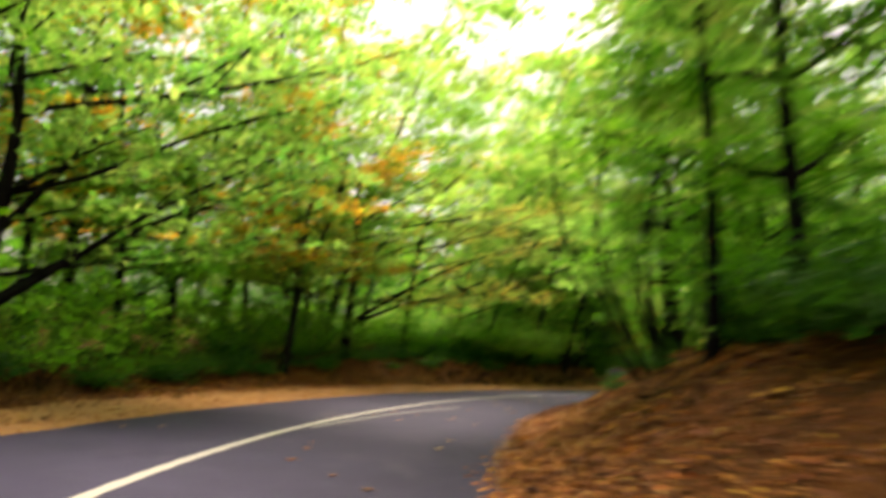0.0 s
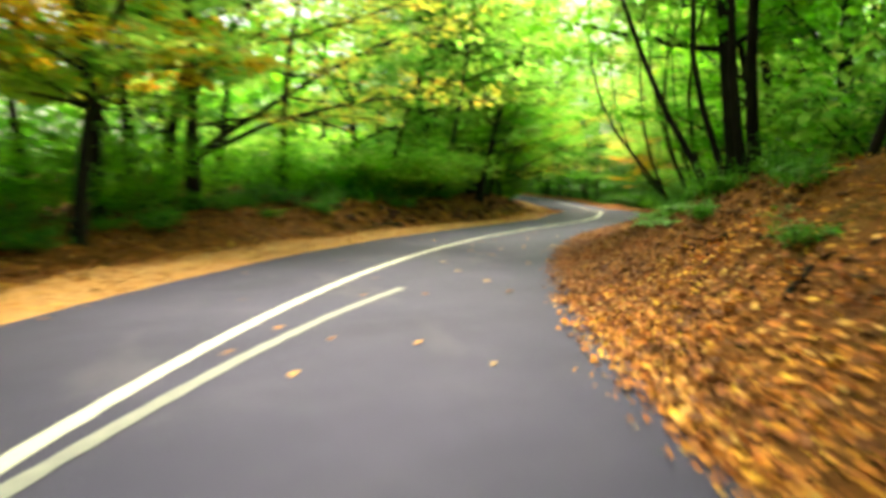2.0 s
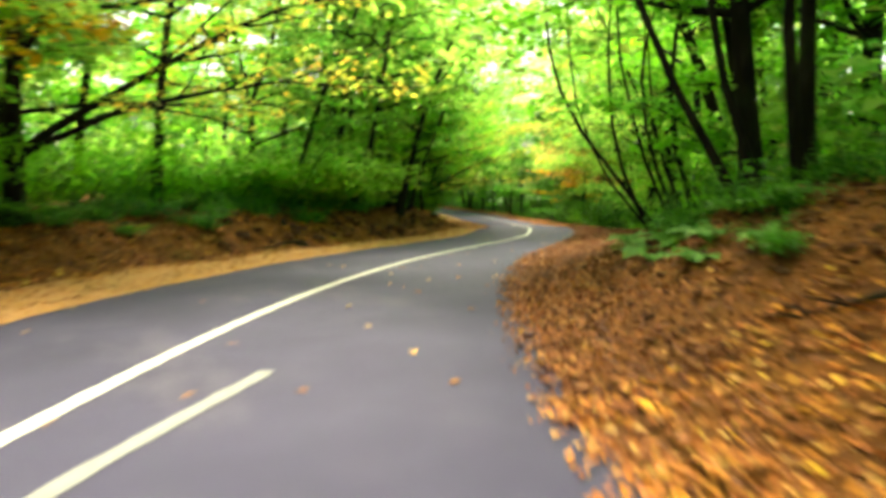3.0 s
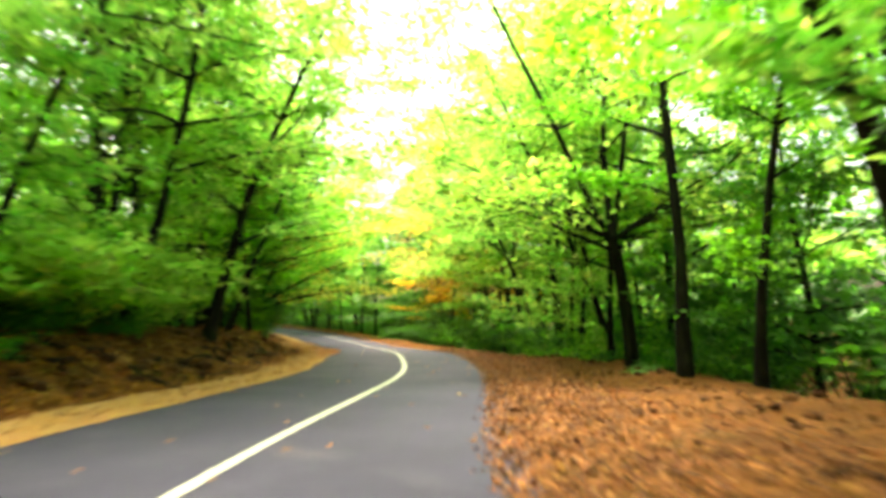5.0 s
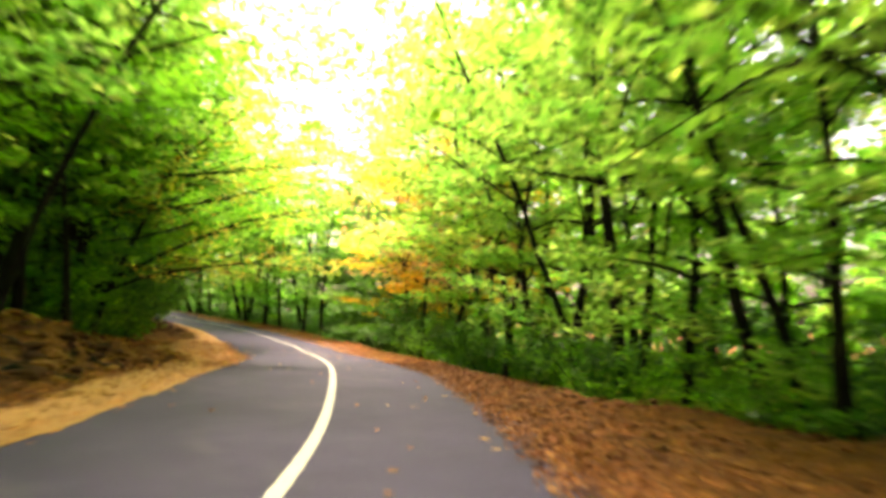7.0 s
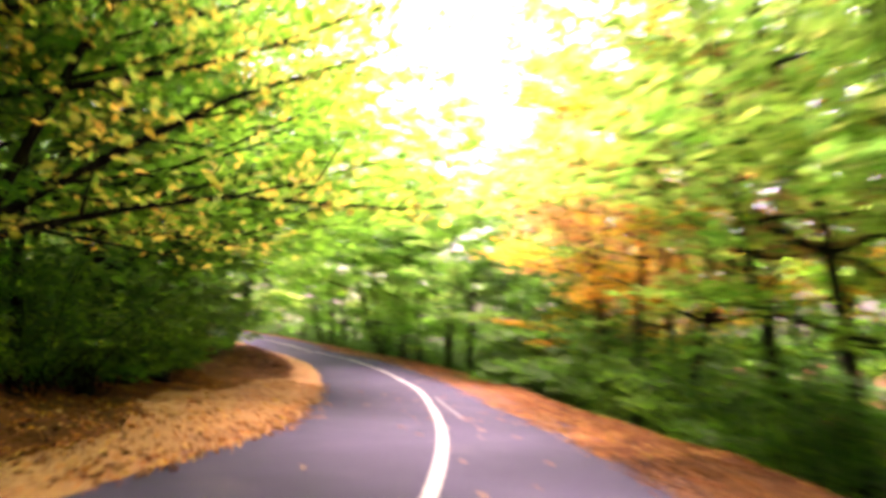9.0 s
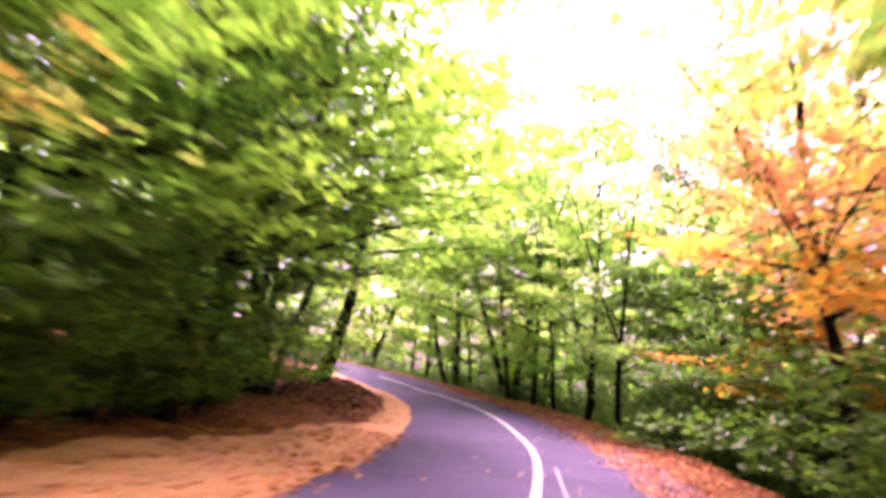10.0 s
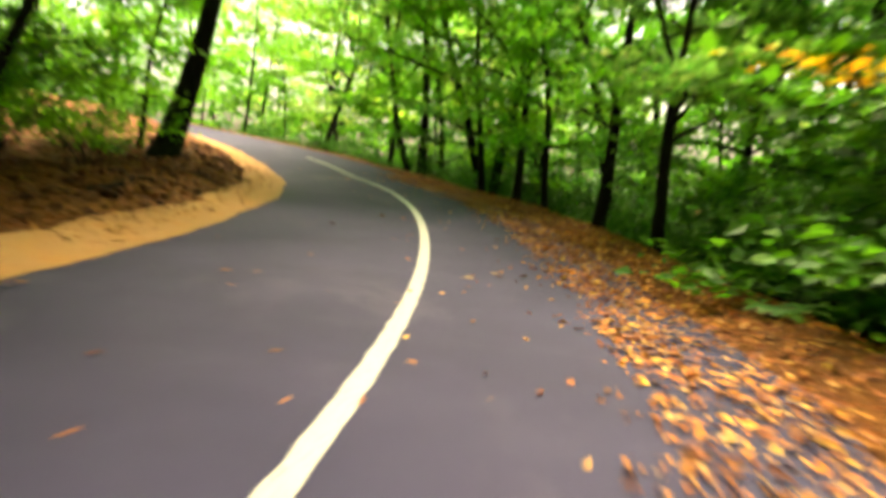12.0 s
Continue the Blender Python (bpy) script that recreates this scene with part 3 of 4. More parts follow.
# long limbs towards the road: height, azimuth, rise, length, thickness
REACH = ((0.9, 5, 42, 8.0, 0.09), (1.3, -12, 28, 7.5, 0.07), (1.7, 15, 12, 5.0, 0.05), (2.4, -5, 50, 7.0, 0.07), (3.2, 8, 22, 7.5, 0.06), (4.2, -15, 14, 8.0, 0.06), (5.0, 20, 30, 6.0, 0.05))
GREEN_LABEL = "slender beech with dark trunk and green leaves"
KINDS = {
    "fork": make_tree("beech_tree", 11, "dark forked beech with spreading yellow-green sprays", 15, 0.19, 3.2, 3, 20, 4.6, 4.2, 5600, LEAF_LIME, lean=(-0.14, 0), aimed=((2.8, 190, 22, 4.6, 0.06), (3.1, 235, 30, 4.2, 0.05), (3.0, 20, 18, 4.0, 0.05))),
    "fork_lime": make_tree("beech_tree", 12, "forked beech with yellowing green leaves", 14, 0.15, 3.2, 3, 20, 4.4, 1.9, 7000, LEAF_LIME),
    "slim": make_tree("beech_tree", 13, GREEN_LABEL, 16, 0.13, 6, 1, 20, 3.7, 1.8, 6000, LEAF_GREEN),
    "slim_b": make_tree("beech_tree", 14, GREEN_LABEL, 13, 0.10, 6, 1, 18, 3.4, 1.5, 6000, LEAF_GREEN, lean=(0.1, 0)),
    "slim_lime": make_tree("beech_tree", 15, "slender beech with dark trunk and lime-green leaves", 15, 0.12, 6, 1, 20, 3.7, 1.7, 6600, LEAF_LIME, lean=(0.06, 0.03)),
    "leaning": make_tree("beech_tree", 16, "beech leaning over the road from a swept base", 13, 0.19, 6, 1, 19, 3.8, 2.8, 6600, LEAF_LIME, lean=(0.3, 0.0), sweep=-0.9),
    "clump": make_tree("beech_clump", 17, "clump of dark curved beech stems from one stool", 12, 0.08, 6, 1, 26, 3.4, 3.6, 6000, LEAF_LIME, lean=(0.06, 0.0), stems=4, bow=0.7, wander=0.07),
    "thin_clump": make_tree("beech_clump", 31, "fan of many thin dark beech stems on the bank", 9, 0.04, 6, 1, 26, 3.0, 2.6, 6000, LEAF_LIME, lean=(-0.1, 0.0), stems=8, bow=0.8, wander=0.085),
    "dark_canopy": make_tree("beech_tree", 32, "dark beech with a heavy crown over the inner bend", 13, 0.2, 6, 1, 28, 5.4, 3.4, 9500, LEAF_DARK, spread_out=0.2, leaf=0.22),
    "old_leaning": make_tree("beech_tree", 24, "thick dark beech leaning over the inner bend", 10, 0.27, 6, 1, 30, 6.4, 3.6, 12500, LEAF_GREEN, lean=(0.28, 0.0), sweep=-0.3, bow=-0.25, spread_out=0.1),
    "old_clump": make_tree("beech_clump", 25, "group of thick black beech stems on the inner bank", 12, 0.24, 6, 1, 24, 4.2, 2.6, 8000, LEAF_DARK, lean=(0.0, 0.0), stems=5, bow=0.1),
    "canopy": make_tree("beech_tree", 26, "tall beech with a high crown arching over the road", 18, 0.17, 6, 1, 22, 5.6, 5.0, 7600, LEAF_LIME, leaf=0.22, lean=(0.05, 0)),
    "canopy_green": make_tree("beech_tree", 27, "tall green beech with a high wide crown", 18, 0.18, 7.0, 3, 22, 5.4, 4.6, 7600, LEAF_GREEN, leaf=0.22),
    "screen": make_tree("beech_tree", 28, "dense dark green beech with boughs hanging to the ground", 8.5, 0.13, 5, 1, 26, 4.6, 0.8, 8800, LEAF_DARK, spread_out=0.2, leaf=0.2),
    "overarch": make_tree("beech_tree", 29, "beech arching low over the road with dark green boughs", 12, 0.17, 6, 1, 24, 6.6, 2.8, 8600, LEAF_GREEN, leaf=0.2, spread_out=0.3),
    "overarch_lime": make_tree("beech_tree", 30, "beech arching over the road with yellow-green boughs", 13, 0.15, 6, 1, 22, 6.4, 3.6, 7600, LEAF_LIME, leaf=0.2, spread_out=0.35),
    "overhang": make_tree("beech_tree", 20, "spreading beech with long dark limbs over the road", 12, 0.2, 3.0, 3, 20, 6.2, 2.4, 8000, LEAF_LIME, spread_out=0.3),
    "airy": make_tree("beech_tree", 34, "tall thin beech with sparse yellow-green leaves against the sky", 16, 0.1, 6, 1, 20, 6.4, 4.5, 2900, LEAF_LIME, spread_out=0.4, leaf=0.2),
    "reach_lime": make_tree("beech_tree", 35, "low-forked beech reaching long bare limbs over the road", 8, 0.19, 6, 1, 8, 4.2, 3.0, 5200, LEAF_LIME, spread_out=0.3, aimed=REACH),
    "reach_gold": make_tree("maple_tree", 36, "maple reaching long dark limbs with yellow leaves", 9, 0.19, 6, 1, 10, 4.2, 3.4, 5400, LEAF_YELLOW, spread_out=0.3, leaf=0.13, aimed=REACH),
    "arch_lime": make_tree("beech_tree", 37, "beech leaning across the road with bright yellow-green sprays", 13, 0.14, 6, 1, 26, 6.2, 4.2, 8400, LEAF_LIME, lean=(0.32, 0.0), spread_out=0.15, leaf=0.21),
    "arch_green": make_tree("beech_tree", 38, "beech leaning across the road with green sprays", 13, 0.15, 6, 1, 26, 6.2, 4.0, 8800, LEAF_GREEN, lean=(0.34, 0.0), spread_out=0.15, leaf=0.21),
    "bare_stem": make_tree("beech_tree", 40, "tall dark beech with bare lower trunk and few side twigs", 16, 0.14, 6, 1, 16, 3.2, 5.4, 3600, LEAF_GREEN, lean=(0.05, 0.0), aimed=((2.6, 180, 25, 2.6, 0.04), (3.4, 10, 20, 2.4, 0.035))),
    "arch_airy": make_tree("beech_tree", 39, "thin beech leaning over the road with loose yellow-green sprays", 13, 0.1, 6, 1, 24, 6.4, 5.0, 3600, LEAF_LIME, lean=(0.34, 0.0), spread_out=0.2, leaf=0.2),
    "skirted": make_tree("beech_tree", 23, "dense beech with green foliage down to the ground", 12, 0.14, 5, 1, 26, 3.8, 0.9, 9000, LEAF_GREEN, spread_out=0.2),
    "gold": make_tree("maple_tree", 18, "forked maple turning golden and orange", 13, 0.15, 3.0, 3, 20, 4.2, 4.0, 6600, LEAF_GOLD),
    "rust": make_tree("maple_tree", 19, "maple with thinning orange autumn leaves", 12, 0.12, 3.6, 3, 22, 4.2, 3.1, 5600, LEAF_RUST, leaf=0.15),
    "inner": make_tree("woodland_tree", 21, "dark slender tree deep in the wood", 17, 0.14, 6, 1, 8, 4.6, 1.0, 1700, LEAF_GREEN, leaf=0.48, twiglets=3, width=0.5),
    "inner_lime": make_tree("woodland_tree", 22, "slender yellow-green tree deep in the wood", 16, 0.13, 6, 1, 8, 4.6, 1.0, 1700, LEAF_LIME, leaf=0.48, twiglets=3, width=0.5),
}
SPOTS = {k: [] for k in KINDS}
TAKEN = []


def plant(kind, x, y, turn=0.0, size=1.0):
    SPOTS[kind].append((x, y, turn, size))
    TAKEN.append((x, y))


def plant_at(kind, s, u, turn=0.0, size=1.0):
    x, y = on_road(s, u)
    plant(kind, float(x), float(y), turn, size)


# the trees that stand out along the way, plus a few added for shade: kind, s, u, turn, size
for spot in (
        ("gold", 16.5, -5.5, 40, 1.0), ("slim_lime", 25.0, -9.6, 10, 1.0), ("thin_clump", 9.0, 5.3, 0, 0.95), ("thin_clump", 12.8, 5.9, 130, 1.0), ("thin_clump", 20.8, 5.3, -34, 1.1), ("clump", 16.2, 5.3, -26, 1.0), ("slim", 18.4, 5.7, 20, 1.0),
        ("overhang", 9.5, -9.4, 0, 1.0), ("slim", 20.6, 7.6, 80, 1.0), ("slim_b", 22.4, 6.4, 180, 0.9),
        ("slim_lime", 25.0, 7.2, 150, 0.95), ("fork", 37.8, 6.1, -39, 1.1), ("bare_stem", 34.7, 6.3, 140, 1.05), ("bare_stem", 33.4, 7.3, 20, 0.78),
        ("slim_lime", 39.5, 6.0, 60, 0.8), ("slim_lime", 43.5, 6.2, 40, 0.85), ("leaning", 40.2, -5.8, -35, 0.95), ("slim_lime", 36.6, -7.2, 250, 1.1), ("slim_b", 46.0, -8.2, 30, 1.0),
        ("slim_lime", 37.0, -7.8, 60, 1.15), ("slim_b", 41.5, -9.4, 60, 0.9), ("old_leaning", 84.6, -6.1, -5, 1.25), ("slim_b", 87.5, -6.7, 60, 0.8),
        ("old_clump", 76.5, -8.2, 150, 1.15), ("slim", 78.3, 3.8, 120, 0.85), ("fork_lime", 75.6, 3.9, 60, 0.8), ("slim_b", 82.0, 4.0, 200, 0.9),
        ("slim", 84.5, 4.2, 100, 0.9), ("slim_lime", 86.5, 4.0, 170, 0.9), ("gold", 69.8, 6.6, 300, 0.85), ("fork_lime", 29.4, -7.2, 20, 0.95), ("rust", 66.0, 5.6, 10, 1.25),
        # the canopy at 6.5, -5.3 is an unseen tree added to shade the road
        ("rust", 67.5, 9.2, 140, 1.05), ("rust", 60.5, 7.4, 250, 1.25), ("rust", 71.0, 10.0, 40, 1.1), ("canopy", 6.5, -5.3, 50, 0.9), ("gold", 63.0, 6.4, 300, 1.2), ("canopy", 67.0, 8.5, 10, 1.05), ("overarch_lime", 51.0, 8.8, 10, 1.1), ("overarch_lime", 36.0, -7.6, 10, 1.05), ("overarch_lime", 40.5, -8.0, 200, 1.0), ("overarch_lime", 57.0, 7.2, 80, 1.15), ("skirted", 79.0, 7.2, 70, 0.9), ("screen", 73.2, 6.6, 170, 0.95), ("screen", 69.8, 6.6, 20, 0.85), ("dark_canopy", 76.0, 8.4, 220, 1.0), ("skirted", 88.0, 7.0, 10, 0.9), ("skirted", 93.5, 6.4, 220, 0.9),
        ("skirted", 98.5, 7.0, 130, 1.0), ("gold", 69.0, 9.5, 70, 0.9), ("reach_lime", 7.6, -5.7, 5, 1.0), ("reach_gold", 20.5, -6.2, -10, 1.0), ("reach_gold", 53.0, -7.2, -20, 1.0), ("fork_lime", 39.5, -9.0, 100, 0.9), ("slim_lime", 44.0, -8.4, 200, 0.9), ("screen", 36.0, 9.8, 30, 0.9), ("screen", 40.0, 9.6, 130, 0.9), ("skirted", 44.5, 9.0, 230, 0.8), ("slim_lime", 50.0, 6.4, 30, 1.1),
        ("slim_lime", 54.5, 7.2, 130, 1.2), ("slim_lime", 47.5, 9.0, 40, 1.2), ("slim_lime", 58.0, 9.5, 220, 1.2), ("fork_lime", 21.0, -8.6, 0, 1.0),
        ("gold", 24.0, -12.5, 120, 1.05), ("fork", 50.8, -8.6, 200, 1.0), ("skirted", 56.0, -7.6, 300, 0.85), ("screen", 60.5, -8.8, 100, 1.0),
        ("skirted", 64.5, -8.6, 20, 0.85), ("canopy_green", 58.0, -9.0, 200, 0.95), ("overarch", 57.0, -8.8, 20, 1.05), ("dark_canopy", 63.5, -9.6, 80, 1.1), ("slim", 50.0, -7.6, 110, 0.95), ("overarch", 54.5, -7.8, 60, 1.0), ("overarch", 46.5, -7.6, 160, 1.0), ("screen", 51.5, -8.8, 200, 0.9), ("dark_canopy", 55.0, -9.4, 10, 1.1),
        # the canopy_green at 19.0 is added to block skylight over the left wood
        ("canopy_green", 49.5, -9.8, 140, 0.95), ("canopy_green", 19.0, -10.6, 40, 1.0), ("airy", 33.0, -8.4, 300, 1.0),
        ("canopy_green", 22.5, -9.0, 70, 1.0), ("canopy", 12.5, -9.2, 160, 0.95), 
        # the canopy_green at 27.4 and 30.6 are added to shade the roadside leaves
        ("canopy_green", 27.4, 6.9, 250, 0.95), ("canopy_green", 30.6, 8.8, 120, 0.95), ("canopy", 41.0, 8.4, 100, 1.0), ("canopy", 47.0, 6.6, 10, 1.0), ("canopy", 52.5, 8.6, 330, 1.05),
        ("canopy", 63.0, 11.0, 200, 1.0), ("canopy_green", 91.0, -13.0, 30, 1.0),
        ("canopy_green", 103.0, 6.0, 90, 1.0), ("leaning", 49.5, -8.0, -20, 1.0), ("skirted", 53.5, -8.4, 40, 0.9), ("airy", 49.5, -6.2, 100, 0.95), ("airy", 53.0, 5.4, 200, 1.0), ("airy", 62.0, 5.0, 290, 1.0), ("airy", 29.0, 8.0, 60, 0.95), ("fork_lime", 14.2, -7.6, 200, 1.0), ("fork_lime", 18.6, -7.0, 320, 0.95), ("airy", 6.5, 5.6, 130, 0.8),
        ("skirted", 6.0, -7.6, 40, 0.9), ("skirted", 13.0, -8.0, 200, 0.9), ("gold", 18.8, -9.2, 90, 1.05),
        ("slim_lime", 16.0, 9.6, 250, 0.9), ("gold", 12.0, -10.0, 90, 1.1), ("screen", 71.0, -12.0, 60, 0.95), ("dark_canopy", 73.0, -8.8, 10, 0.95), ("dark_canopy", 78.5, -8.8, 140, 0.95), ("canopy_green", 82.5, -9.4, 140, 0.9),
        ("screen", 84.0, -12.0, 200, 0.8), ("screen", 80.5, -9.6, 80, 0.8), ("overarch", 60.5, -7.6, 20, 1.0), ("overarch", 66.5, -7.8, 130, 1.25), ("overarch", 71.5, -8.6, 250, 1.2), ("canopy_green", 88.0, 5.2, 30, 1.1), ("canopy", 94.0, 5.6, 110, 1.2), ("canopy_green", 99.0, -14.0, 210, 1.15), ("canopy_green", 84.5, 7.4, 300, 1.1),
        # the dark_canopy at 0.8 is added beside the start, to shade the bank
        ("fork_lime", 4.5, 8.4, 200, 0.95), ("dark_canopy", 0.8, 7.0, 60, 1.0), ("airy", 44.0, -6.6, 60, 1.0), ("airy", 46.5, 6.6, 160, 1.0), ("airy", 57.0, -7.2, 30, 1.0), ("slim", 5.4, 6.4, 40, 0.8), ("slim_lime", 8.0, 9.2, 40, 0.95), ("overarch_lime", 25.5, -7.4, 290, 1.0)):
    plant_at(*spot)
# the trees that lean across the road: kind, s, u, size
for kind, s, u, size in (
        ("arch_airy", 41.0, 7.0, 1.0), ("arch_airy", 46.0, -6.6, 1.1), ("arch_airy", 49.0, 6.8, 1.1), ("arch_airy", 54.0, -7.2, 1.0), ("arch_airy", 30.5, -6.8, 0.95), ("arch_lime", 36.0, -6.8, 1.05), ("arch_lime", 42.5, 7.6, 1.0), ("arch_lime", 58.5, 7.6, 1.1), ("arch_green", 66.5, -8.4, 1.15), ("arch_green", 72.5, -8.6, 1.2),
        ("arch_green", 88.5, 5.4, 1.2), ("arch_lime", 94.5, 5.6, 1.2)):
    plant_at(kind, s, u, float(np.degrees(np.interp(s, S, HEAD))) + (0 if u < 0 else 180), size)

# the wood around, thinner with distance
fill = np.random.default_rng(23)


def fits(x, y, gap):
    return all((x - a) ** 2 + (y - b) ** 2 > gap * gap for a, b in TAKEN)


for near, far, gap, tries in ((5.6, 12.0, 5.0, 2600), (12.0, 30.0, 5.8, 2800)):
    xs, ys = fill.uniform(-30, 70, tries), fill.uniform(-8, 132, tries)
    ss, us = along(xs, ys)
    for x, y, s, u in zip(xs, ys, ss, us):
        inner_bend = (-9.0 < u < 0 and 26 < s < 92) or (-15 < u < 0 and 88 < s < 114)
        thin = 0 < u < 14 and s < 27 and (x * 7.3 + y * 3.1) % 1 < 0.55
        if near < abs(u) < far and not inner_bend and not thin and fits(x, y, gap):
            pick = fill.random()
            if 0 < u < 12 and s < 14:
                kind = ("slim_lime", "fork_lime", "slim_lime", "slim")[int(fill.integers(0, 4))]
            elif near > 10:
                # more yellow-green trees before 36 m, their colour standing in for sunlit wood
                kind = "inner" if pick < (0.3 if s < 36 else 0.7) else "inner_lime"
            elif u > 0 and 58 < s < 69 and pick < 0.45:
                kind = "rust"
            elif pick < 0.08:
                kind = "gold"
            elif u > 0 and s > 60:
                kind = ("slim", "slim_b", "fork")[int(fill.integers(0, 3))]
            else:
                kind = ("slim", "slim_b", "slim_lime", "fork", "fork_lime", "slim")[int(fill.integers(0, 6))]
            tall = 1.3 if near > 10 and u > 0 and s > 40 else 1.0
            plant(kind, float(x), float(y), float(fill.uniform(0, 360)), float(fill.uniform(0.8, 1.15)) * tall)
for kind, spots in SPOTS.items():
    place(KINDS[kind], spots)

# ---- undergrowth ----
BUSHES = [
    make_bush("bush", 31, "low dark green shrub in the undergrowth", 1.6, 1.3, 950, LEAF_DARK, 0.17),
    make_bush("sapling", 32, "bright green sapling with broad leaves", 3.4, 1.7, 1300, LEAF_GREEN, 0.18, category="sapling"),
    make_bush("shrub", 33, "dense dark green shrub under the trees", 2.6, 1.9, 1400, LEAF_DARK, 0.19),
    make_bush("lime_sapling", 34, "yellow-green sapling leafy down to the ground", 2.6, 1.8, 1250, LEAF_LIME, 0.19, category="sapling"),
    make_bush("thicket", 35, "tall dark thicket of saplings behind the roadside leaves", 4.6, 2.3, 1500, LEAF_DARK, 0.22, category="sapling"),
]
bush_spots = [[], [], [], [], []]
kept = []
xs, ys = fill.uniform(-28, 64, 2800), fill.uniform(-6, 122, 2800)
ss, us = along(xs, ys)
for x, y, s, u in zip(xs, ys, ss, us):
    clear = np.interp(s, [0, 20, 30, 54, 60, 68, 76], [6.2, 6.8, 7.8, 7.8, 8.2, 8.6, 6.8]) if u < 0 else np.interp(s, [0, 16, 22, 34, 42, 60], [6.4, 6.2, 6.6, 7.4, 5.6, 5.2])
    if u < 0 and 88 < s < 114 and u > -9.5:
        continue
    if clear < abs(u) < 14 and all((x - a) ** 2 + (y - b) ** 2 > np.interp(abs(u), [6, 9, 14, 26], [3.8, 7.0, 18.0, 30.0]) * (0.5 if s > 36 and 0 < u < 14 else 1.0) for a, b in kept):
        kept.append((x, y))
        bush_spots[int(fill.integers(0, 3)) if u < 0 or s < 28 else 2 * int(fill.integers(0, 2))].append((float(x), float(y), float(fill.uniform(0, 360)), float(fill.uniform(0.7, 1.25))))
for k in range(16):
    s, u = 8.0 + 1.45 * k + float(fill.uniform(-0.5, 0.5)), -float(np.interp(8.0 + 1.45 * k, [8, 20, 30, 50], [7.2, 7.8, 6.6, 6.8])) - float(fill.uniform(0, 1.6))
    x, y = map(float, on_road(s, u))
    bush_spots[1].append((x, y, float(fill.uniform(0, 360)), float(fill.uniform(0.75, 1.1))))
for k in range(26):
    s = 3.0 + 1.15 * k + float(fill.uniform(-0.4, 0.4))
    u = -float(left_edge(s) + np.interp(s, [0, 10, 16, 22, 30, 34], [2.2, 2.3, 4.0, 4.3, 4.4, 4.4]) + fill.uniform(0, 1.0))
    bush_spots[k % 2 if s < 15 else 1 if k % 3 else 0].append((*map(float, on_road(s, u)), float(fill.uniform(0, 360)), float(fill.uniform(0.5, 0.85))))
for k in range(40):
    s = 41.0 + 1.35 * k + float(fill.uniform(-0.4, 0.4))
    for kind, out in ((2, 2.9), (4, 4.4)):
        if (k % 2 and kind == 4) or (kind == 2 and s > 58):
            u = float(right_edge(s) + out + np.interp(s, [41, 48, 56, 68, 72, 82, 86], [1.6, 0.6, 0.0, 0.0, 0.6, 0.6, 0.2]) + fill.uniform(0, 1.1))
            bush_spots[(3 if k % 4 == 1 else 1) if kind == 4 and s < 56 else 1 if s < 65 and k % 2 else kind].append((*map(float, on_road(s, u)), float(fill.uniform(0, 360)), float(fill.uniform(0.6, 0.85) if kind == 2 else fill.uniform(0.8, 1.1))))
for k in range(12):
    s = 27.0 + 1.5 * k + float(fill.uniform(-0.4, 0.4))
    bush_spots[3].append((*map(float, on_road(s, -8.2 - float(fill.uniform(0, 1.6)))), float(fill.uniform(0, 360)), float(fill.uniform(1.0, 1.5))))
for k in range(12):
    s = 9.0 + 1.1 * k + float(fill.uniform(-0.4, 0.4))
    bush_spots[3 if k % 2 else 1].append((*map(float, on_road(s, 7.4 + float(fill.uniform(0, 2.0)))), float(fill.uniform(0, 360)), float(fill.uniform(0.8, 1.3))))
for k in range(11):
    s = 60.5 + 1.1 * k + float(fill.uniform(-0.4, 0.4))
    bush_spots[1 if k < 5 and k % 2 else 4].append((*map(float, on_road(s, float(right_edge(s)) + 3.9 + float(fill.uniform(0, 1.2)))), float(fill.uniform(0, 360)), float(fill.uniform(0.8, 1.1))))
for k in range(13):
    s = 56.0 + 1.15 * k + float(fill.uniform(-0.4, 0.4))
    bush_spots[1 if k % 4 == 0 else 4].append((*map(float, on_road(s, -float(np.interp(s, [56, 62, 70], [6.8, 7.4, 7.8])) - float(fill.uniform(0, 0.7)))), float(fill.uniform(0, 360)), float(fill.uniform(0.75, 1.0))))
# dark shrubs added to darken the near bank, in place of its shade
for k in range(7):
    bush_spots[0].append((*map(float, on_road(1.5 + 0.9 * k, 5.2 + float(fill.uniform(0, 1.5)))), float(fill.uniform(0, 360)), float(fill.uniform(0.5, 0.8))))
for k in range(14):
    s = 27.0 + 1.3 * k + float(fill.uniform(-0.4, 0.4))
    bush_spots[4].append((*map(float, on_road(s, float(np.interp(s, [26, 36, 44], [9.6, 9.2, 7.8])) + float(fill.uniform(0, 2.4)))), float(fill.uniform(0, 360)), float(fill.uniform(0.6, 0.95))))
for k in range(9):
    s = 26.0 + 1.15 * k + float(fill.uniform(-0.4, 0.4))
    bush_spots[0].append((*map(float, on_road(s, -float(left_edge(s)) - float(fill.uniform(2.9, 3.9)))), float(fill.uniform(0, 360)), float(fill.uniform(0.4, 0.75))))
for k in range(18):
    s = 51.0 + 1.1 * k + float(fill.uniform(-0.4, 0.4))
    bush_spots[2 if k % 3 else 1].append((*map(float, on_road(s, -float(np.interp(s, [50, 56, 66, 71], [6.6, 7.4, 7.9, 7.4])) - float(fill.uniform(0, 1.0)))), float(fill.uniform(0, 360)), float(fill.uniform(0.55, 0.8))))
